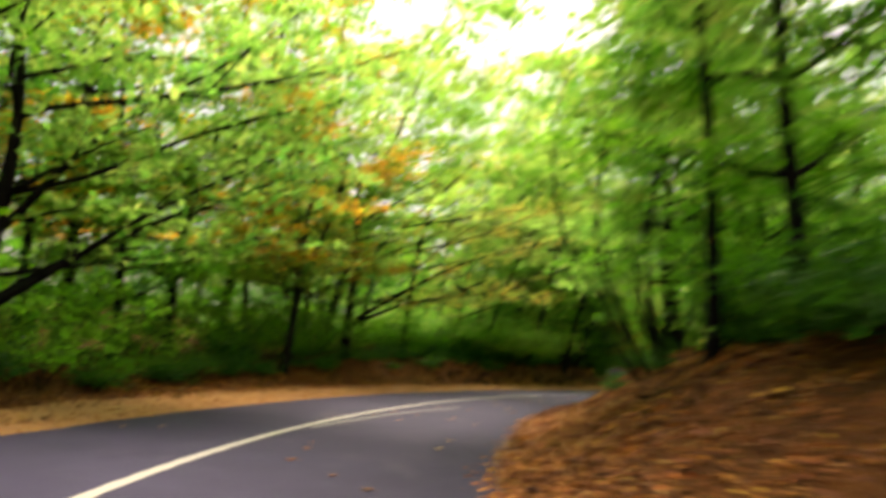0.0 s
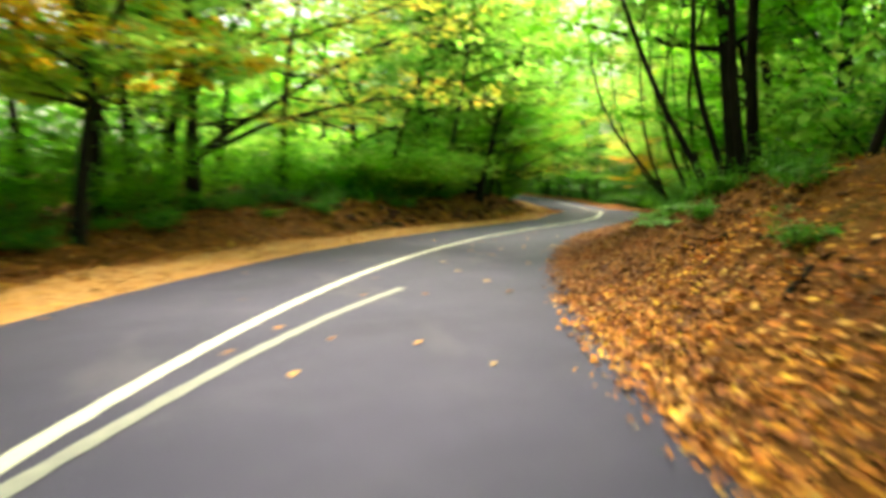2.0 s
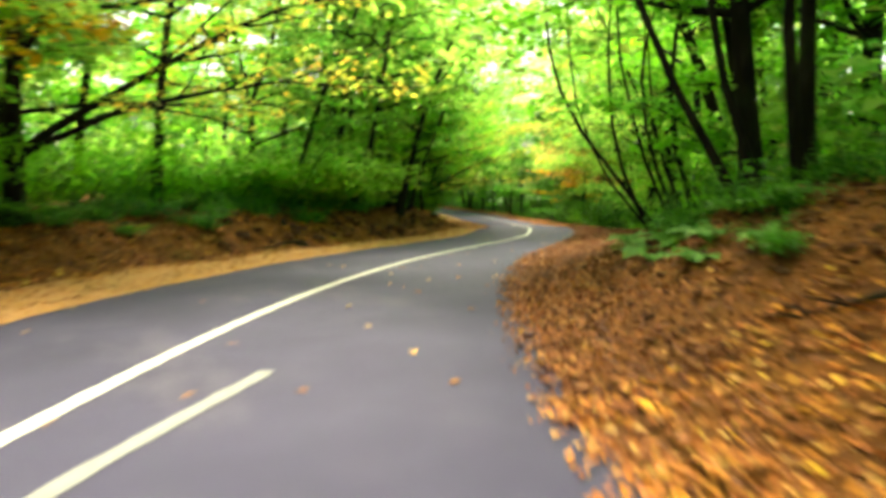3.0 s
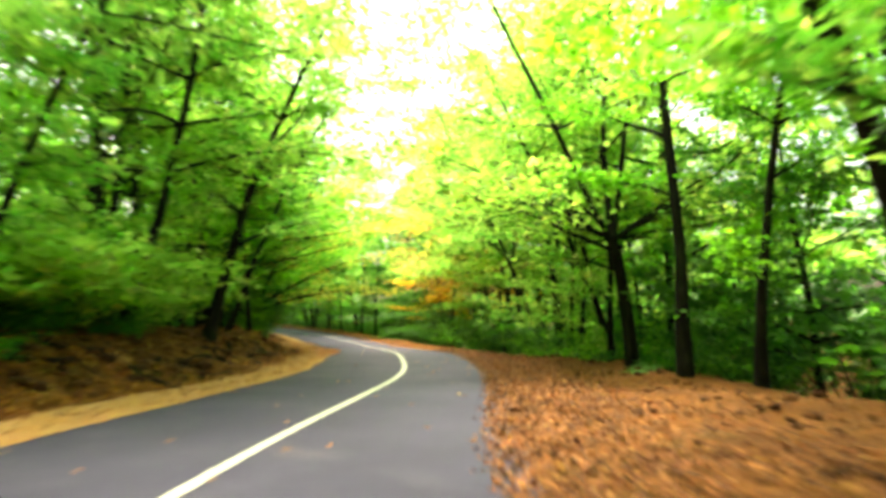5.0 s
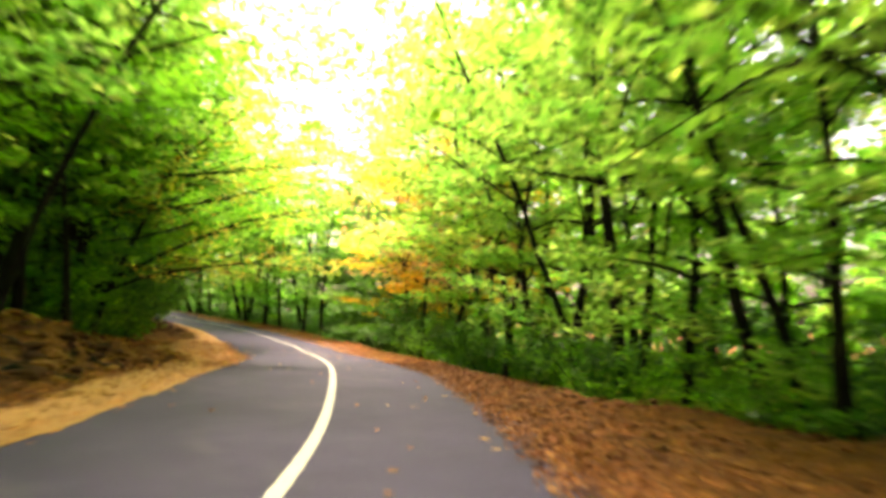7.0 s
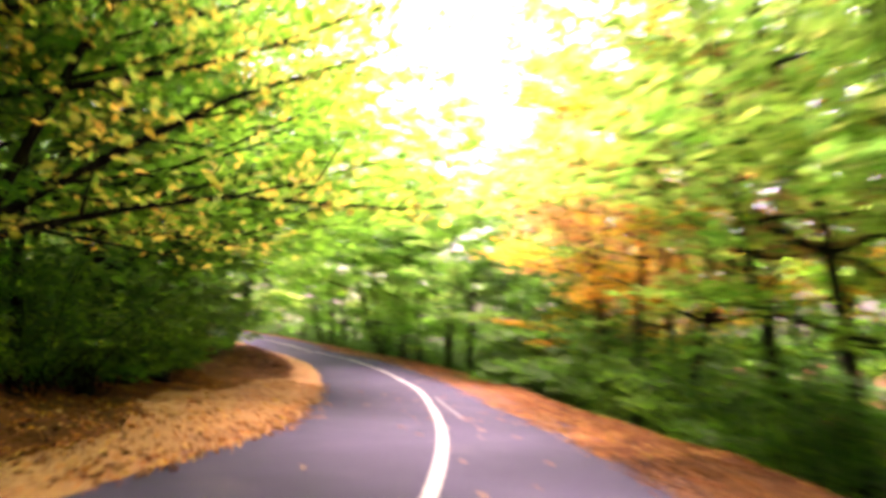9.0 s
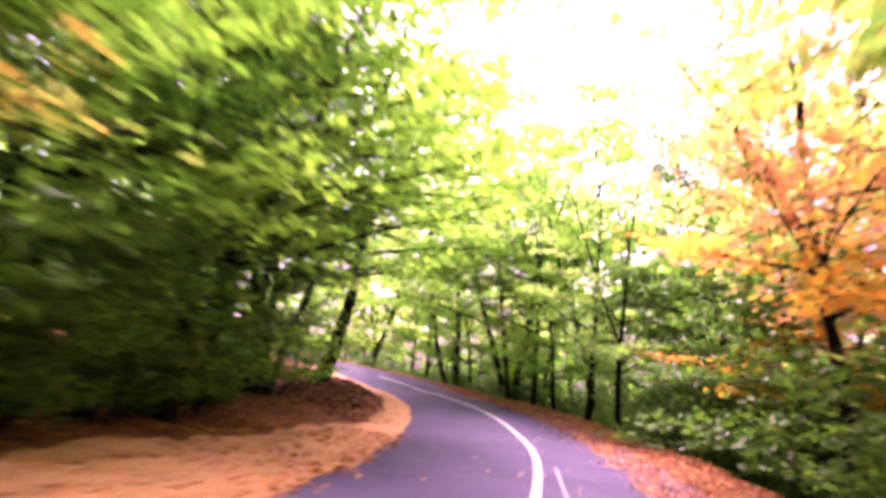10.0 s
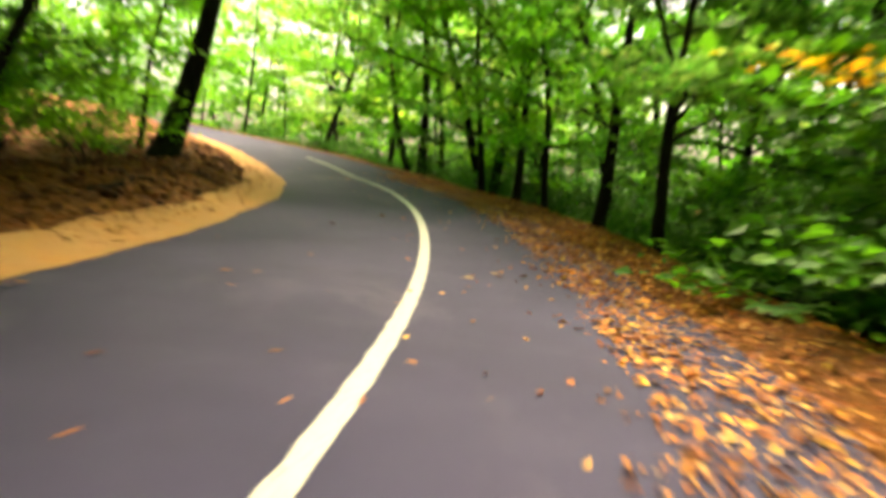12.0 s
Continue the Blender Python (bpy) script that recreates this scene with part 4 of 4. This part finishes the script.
for s, u, size in ((11.2, 4.6, 0.16), (12.6, 5.1, 0.2), (14.2, 4.5, 0.15), (15.6, 4.8, 0.2), (17.6, 4.7, 0.2), (18.8, 4.9, 0.22), (20.3, 5.8, 0.3),
                   (8.6, 5.2, 0.18), (22.6, 6.0, 0.4), (19.6, 6.0, 0.3)):
    bush_spots[1 if size > 0.25 else 0].append((*map(float, on_road(s, u)), 90.0 * s, size * 1.4))
for k in range(9):
    s = 29.5 + 0.6 * k + float(fill.uniform(-0.3, 0.3))
    bush_spots[3].append((*map(float, on_road(s, -6.5 - float(fill.uniform(0, 1.0)))), float(fill.uniform(0, 360)), float(fill.uniform(0.9, 1.4))))
for k in range(9):
    s = 40.5 + 1.3 * k + float(fill.uniform(-0.4, 0.4))
    bush_spots[1 if k % 3 else 3].append((*map(float, on_road(s, float(right_edge(s)) + float(fill.uniform(3.6, 4.8)))), float(fill.uniform(0, 360)), float(fill.uniform(0.6, 1.0))))
for s, u, size in ((15.2, 4.9, 0.3), (15.9, 5.6, 0.4), (16.8, 5.9, 0.4), (17.4, 5.3, 0.35), (18.0, 4.7, 0.28), (19.0, 5.6, 0.4), (19.8, 5.0, 0.35), (14.2, 5.4, 0.3), (21.5, 5.4, 0.4)):
    bush_spots[0].append((*map(float, on_road(s, u)), 70.0 * s, size))
for k in range(26):
    s = 12.5 + 0.7 * k + float(fill.uniform(-0.3, 0.3))
    bush_spots[0].append((*map(float, on_road(s, -float(left_edge(s)) - float(fill.uniform(2.3, 4.0)))), float(fill.uniform(0, 360)), float(fill.uniform(0.25, 0.6))))
for ob, spots in zip(BUSHES, bush_spots):
    place(ob, spots)

fern = make_fern(41, "pale green fern at the edge of the fallen leaves")
place(fern, [(*map(float, on_road(s, u)), a, z) for s, u, a, z in
             ((71.0, 3.5, 0, 0.55), (35.2, 5.4, 30, 0.55), (35.6, 5.8, 130, 0.6), (17.0, 4.7, 70, 0.5), (20.5, 5.6, 200, 0.55), (15.8, 4.5, 20, 0.5), (16.4, 5.0, 140, 0.55), (17.8, 4.9, 240, 0.5), (18.6, 4.6, 300, 0.45), (14.6, 4.6, 80, 0.4), (19.4, 4.8, 30, 0.5), (15.4, 4.3, 50, 0.5), (16.8, 4.2, 160, 0.45), (17.3, 4.5, 310, 0.55), (18.2, 4.3, 100, 0.5), (19.0, 4.3, 220, 0.5), (20.0, 4.4, 0, 0.55), (20.9, 4.6, 270, 0.5))])


def far_woods():
    """The wood in the distance: loose leaf clumps in a deep belt round the place."""
    r = np.random.default_rng(51)
    n = 70000
    x, y = r.uniform(-75, 110, n), r.uniform(-50, 175, n)
    s, u = along(x, y)
    m = (np.abs(u) > 21) & (np.abs(u) < 60)
    x, y = x[m], y[m]
    z = height(x, y) + 17 * r.random(len(x)) ** 1.5
    v, f = leaves(r, np.column_stack([x, y, z]), 1.25, 0.6, 0.8)
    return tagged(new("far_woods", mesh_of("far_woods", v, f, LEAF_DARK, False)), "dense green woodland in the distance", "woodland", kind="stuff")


far_woods()


# ---- fallen leaves ----
def fallen(name, seed, count, s0, s1, side, label, material=LITTER, size=0.078):
    r = np.random.default_rng(seed)
    s, u = r.uniform(s0, s1, count), side(r, count)
    u = u(s) if callable(u) else u
    drift = np.sin(2.3 * s + 1.9 * np.sin(3.1 * u)) + 0.7 * np.sin(5.3 * u - 1.1 * s) + 0.5 * np.sin(6.7 * s + 2.0 * u)
    bare = (u > 0) & (s > 56) & (u < right_edge(s) + 0.5)
    keep = ~bare | (r.random(count) < 0.3 + 0.2 * drift + 0.7 * np.clip((u - right_edge(s) + 1.0) / 1.2, 0, 1))
    s, u = s[keep], u[keep]
    count = len(s)
    x, y = on_road(s, u)
    base = climb_of(s)
    z = np.maximum(height(x, y), base) + 0.018 + 0.03 * r.random(count)
    z = np.where(u > right_edge(s) + 0.4, height(x, y) + 0.01 + 0.04 * r.random(count), z)
    inside = (u > -left_edge(s)) & (u < right_edge(s))
    z = np.where(inside, base + 0.022 + 0.012 * r.random(count), z)
    v, f = leaves(r, np.column_stack([x, y, z]), size, 0.32, 0.72)
    mid = v.reshape(-1, 4, 3).mean(1, keepdims=True)
    v = (mid + (v.reshape(-1, 4, 3) - mid) * r.uniform(0.5, 1.45, (len(mid), 1, 1)) + r.normal(0, 0.17 * size, (len(mid), 4, 3)) * (1, 1, 0.4)).reshape(-1, 3)
    v[:, 2] = np.maximum(v[:, 2], np.repeat(z - 0.006, 4))
    return tagged(new(name, mesh_of(name, v, f, material, False)), label, "leaves", kind="stuff")


def right_side(r, n):
    e = r.exponential(1.0, n)
    return lambda s: right_edge(s) + np.interp(s, [0, 10, 26, 50, 60, 66], [0.0, 0.0, -0.15, -0.3, -0.65, -0.95]) + np.where(e < 3.8, 1.55 * e, 3.0) * 0.75 + r.normal(0, 0.1, n)


def left_side(r, n):
    e = r.uniform(0, 1, n)
    return lambda s: -left_edge(s) - 0.35 - 5.5 * e ** 0.9 + r.normal(0, 0.15, n)


fallen("fallen_leaves", 60, 18000, 0, 13.5, right_side, "bright orange fallen leaves heaped against the bank", LITTER_BRIGHT, 0.052)
fallen("fallen_leaves", 61, 54000, 13, 56, right_side, "orange and brown fallen leaves on the roadside", size=0.052)
fallen("fallen_leaves", 62, 40000, 54, 90, right_side, "orange leaves blown over the road's edge", LITTER_BRIGHT, 0.054)
fallen("fallen_leaves", 70, 1500, 58, 90, lambda r, n: (lambda s: right_edge(s) - 0.4 - 1.0 * r.exponential(0.7, n)), "loose orange leaves scattered towards the centre line", LITTER_BRIGHT, 0.06)
fallen("fallen_leaves", 68, 16000, 0, 58, lambda r, n: (lambda s: -left_edge(s) + 0.2 - 1.9 * r.uniform(0, 1, n) ** 0.8 + r.normal(0, 0.1, n)), "leaf crumbs scattered over the sandy verge", LITTER_BRIGHT, 0.045)
fallen("fallen_leaves", 67, 7000, 24, 52, lambda r, n: (lambda s: -left_edge(s) - 1.0 - 2.6 * r.uniform(0, 1, n) + 0.3 * np.sin(2.1 * s)), "orange leaves lodged among the roots of the bank", LITTER_BRIGHT, 0.075)
# the brighter leaf colour here stands in for sun on the inner verge
fallen("fallen_leaves", 65, 12000, 51, 69.5, lambda r, n: (lambda s: -left_edge(s) + 0.25 + r.normal(0, 0.12, n) - 7.5 * r.uniform(0, 1, n) ** 1.1), "orange leaves on the flat inner verge, brightened as if sunlit", LITTER_BRIGHT, 0.085)
fallen("fallen_leaves", 63, 30000, 4, 53, left_side, "brown fallen leaves along the bank")
fallen("fallen_leaves", 69, 14000, 10, 34, lambda r, n: (lambda s: -left_edge(s) - 0.9 - 3.2 * r.uniform(0, 1, n)), "bright leaves caught on the bank", LITTER_BRIGHT, 0.07)
fallen("fallen_leaves", 66, 11000, 71.5, 90, left_side, "brown fallen leaves round the inner bend")


def single_leaf(seed):
    """A curled dry leaf with a short stalk."""
    r = np.random.default_rng(seed)
    t = np.linspace(0, 1, 6)
    half = 0.03 * np.sin(math.pi * t ** 0.8) + 0.002
    lift = 0.012 * r.uniform(0.4, 1.4) * (2 * t - 1) ** 2
    mid = np.column_stack([0.1 * (t - 0.5), 0.004 * np.sin(5 * t), 0.004 + lift])
    curl = 0.012 * r.uniform(0.3, 1.5)
    left = mid + np.column_stack([0 * t, half, curl * half / 0.03])
    right = mid + np.column_stack([0 * t, -half, curl * 0.7 * half / 0.03])
    v = np.concatenate([left, mid, right])
    k = np.arange(5)
    f = np.concatenate([np.column_stack([k, k + 1, k + 7, k + 6]), np.column_stack([k + 6, k + 7, k + 13, k + 12])])
    sv, sf = tube([(-0.075, 0.004, 0.004), (-0.06, 0.002, 0.006), (-0.05, 0, 0.01)], [0.0012, 0.0014, 0.001], 4)
    return mesh_of("fallen_leaf", np.concatenate([v, sv]), np.concatenate([f, sf + len(v)]), DRY)


def dry_leaf_material():
    a = Mat("dry_leaf", 0.7, gloss=0.3)
    a.color(a.mix(a.ramp(a.noise(60.0, 3.0), [(0.4, (0, 0, 0)), (0.7, (0.5, 0.5, 0.5))]),
                  a.ramp(a.each(), [(0.0, (0.17, 0.06, 0.02)), (0.35, (0.42, 0.16, 0.04)), (0.7, (0.55, 0.3, 0.1)), (1.0, (0.6, 0.42, 0.22))]), (0.2, 0.09, 0.035)))
    return a.m


DRY = dry_leaf_material()
SHAPES = [single_leaf(90 + k) for k in range(5)]
strew = np.random.default_rng(64)
for k in range(190):
    s = float(strew.uniform(3, 84))
    u = float(np.clip(strew.normal(0.9, 1.5), -2.6, 2.3))
    x, y = map(float, on_road(s, u))
    ob = tagged(new("fallen_leaf", SHAPES[k % 5]), "single dry curled leaf lying on the asphalt", "leaf", "leaves on the road")
    ob.matrix_basis = pose(x, y, float(climb_of(s)) + 0.009, 0, 0, float(strew.uniform(0, 360))) @ Matrix.Scale(float(strew.uniform(0.7, 1.25)), 4)


def clods(name, seed, count, s0, s1, lo, hi, left, label, big=0.06):
    """Clods of earth and leaf mould on a bank: small uneven lumps."""
    r = np.random.default_rng(seed)
    bm = bmesh.new()
    bmesh.ops.create_icosphere(bm, subdivisions=1, radius=1.0)
    ball = np.array([v.co[:] for v in bm.verts])
    tri = np.array([[v.index for v in f.verts] for f in bm.faces])
    bm.free()
    s, g = r.uniform(s0, s1, count), r.uniform(lo, hi, count)
    x, y = on_road(s, -left_edge(s) - g if left else right_edge(s) + g)
    size = 0.02 + big * r.random(count) ** 2.5
    n = len(ball)
    v = ball[None] * (1 + r.uniform(-0.28, 0.28, (count, n, 1))) * size[:, None, None] * np.stack(
        [r.uniform(0.8, 1.7, count), r.uniform(0.8, 1.7, count), r.uniform(0.5, 0.9, count)], -1)[:, None]
    v = v + np.column_stack([x, y, height(x, y) + size * 0.15])[:, None]
    f = (tri[None] + n * np.arange(count)[:, None, None]).reshape(-1, 3)
    return tagged(new(name, mesh_of(name, v.reshape(-1, 3), f, CLOD, False)), label, "earth", kind="stuff")


def clod_material():
    a = Mat("leaf_mould", 0.95, gloss=0.15)
    c = a.ramp(a.island(), [(0.0, (0.022, 0.009, 0.006)), (0.5, (0.07, 0.026, 0.01)), (0.85, (0.18, 0.066, 0.018)), (1.0, (0.3, 0.14, 0.04))])
    n = a.noise(40.0, 4.0)
    a.color(a.mix(a.ramp(n, [(0.4, (0, 0, 0)), (0.7, (0.6, 0.6, 0.6))]), c, (0.06, 0.025, 0.012)))
    a.bump(n, 0.8, 0.02)
    return a.m


CLOD = clod_material()
clods("earth_clods", 81, 1500, 14, 56, 1.3, 4.6, True, "dark clods of leaf mould on the bank")
clods("earth_clods", 82, 1100, 2, 24, 0.3, 3.0, False, "brown clods of earth and leaf mould on the bank", 0.035)
clods("earth_clods", 85, 1100, 22, 47, 0.3, 3.9, False, "dark clods of earth among the roadside leaves", 0.045)
clods("earth_clods", 83, 1300, 73, 92, 0.9, 3.4, True, "dark clods of leaf mould round the inner bend", 0.09)


# ---- fallen branches and roots on the banks ----
def fallen_branch(seed, s, u, turn, length, girth):
    r = np.random.default_rng(seed)
    x, y = map(float, on_road(s, u))
    ob = thing("fallen_branch", "dark fallen branch lying on the leafy bank", "branch", "fallen branches")
    a = radians(turn)
    n = 9
    d = np.linspace(-0.5, 0.5, n) * length
    px, py = d * math.cos(a) + 0.06 * r.normal(0, 1, n), d * math.sin(a) + 0.06 * r.normal(0, 1, n)
    pz = height(x + px, y + py) - float(height(x, y)[0]) + girth * 0.6
    part("bough", mesh_of("bough", *tube(np.column_stack([px, py, pz]), np.linspace(girth, girth * 0.35, n), 7), BARK), ob)
    for q in (3, 5):
        w = np.array([math.cos(a + 0.8), math.sin(a + 0.8), 0.25])
        part("twig", mesh_of("twig", *tube(bent(r, (px[q], py[q], pz[q]), w, length * 0.3, 4, 0.1, -0.05), np.linspace(girth * 0.4, 0.006, 5), 4), BARK), ob)
    ob.matrix_basis = pose(x, y, float(height(x, y)[0]))


for k, (s, u, turn, length, girth) in enumerate(((34.5, -5.2, 60, 1.8, 0.07), (36.5, -5.6, 20, 1.5, 0.06), (38.5, -5.0, 100, 1.7, 0.06),
                                                 (31.5, -5.4, 140, 1.4, 0.05), (10.5, 4.4, 30, 0.7, 0.03), (13.0, 4.3, 100, 0.7, 0.03),
                                                 (76.5, -5.0, 60, 1.6, 0.06), (79.0, -4.6, 20, 1.2, 0.05), (5.5, 4.8, 80, 1.1, 0.04), (33.0, -4.9, 30, 1.6, 0.08), (40.5, -5.3, 70, 1.5, 0.06),
                                                 (35.3, -4.7, 120, 1.2, 0.05), (42.0, -5.0, 40, 1.4, 0.05), (78.0, -5.6, 110, 1.5, 0.06))):
    fallen_branch(70 + k, s, u, turn, length, girth)


def exposed_root(seed, s, gap, turn, length, girth):
    """A bare root that snakes over the bank and dips into it at both ends."""
    r = np.random.default_rng(seed)
    x, y = map(float, on_road(s, -float(left_edge(s)) - gap))
    ob = thing("tree_root", "bare dark root snaking down the earth bank", "root", "bare roots")
    n = 12
    d = np.linspace(0, 1, n)
    a = radians(turn) + np.cumsum(r.normal(0, 0.22, n))
    px, py = np.cumsum(np.cos(a)) * length / n, np.cumsum(np.sin(a)) * length / n
    pz = height(x + px, y + py) - float(height(x, y)[0]) + girth * (0.9 * np.sin(math.pi * d) - 0.35)
    part("root", mesh_of("root", *tube(np.column_stack([px, py, pz]), girth * (1 - 0.6 * d), 7), BARK), ob)
    for q in (4, 7):
        b = a[q] + r.choice([-1, 1]) * r.uniform(0.5, 0.9)
        m = np.linspace(0, length * 0.4, 6)
        sx, sy = px[q] + m * math.cos(b), py[q] + m * math.sin(b)
        sz = height(x + sx, y + sy) - float(height(x, y)[0]) + girth * 0.2
        part("rootlet", mesh_of("rootlet", *tube(np.column_stack([sx, sy, sz]), np.linspace(girth * 0.5, 0.008, 6), 5), BARK), ob)
    ob.matrix_basis = pose(x, y, float(height(x, y)[0]))


snake = np.random.default_rng(75)
for k in range(22):
    s = 26.5 + 1.0 * k + float(snake.uniform(-0.4, 0.4))
    exposed_root(200 + k, s, float(snake.uniform(1.9, 3.0)), float(np.degrees(np.interp(s, S, HEAD))) + float(snake.uniform(-60, 100)), float(snake.uniform(0.9, 1.9)), float(snake.uniform(0.05, 0.11)))
clods("earth_clods", 84, 900, 24, 50, 1.4, 3.6, True, "rough lumps of dark earth between the roots", 0.17)
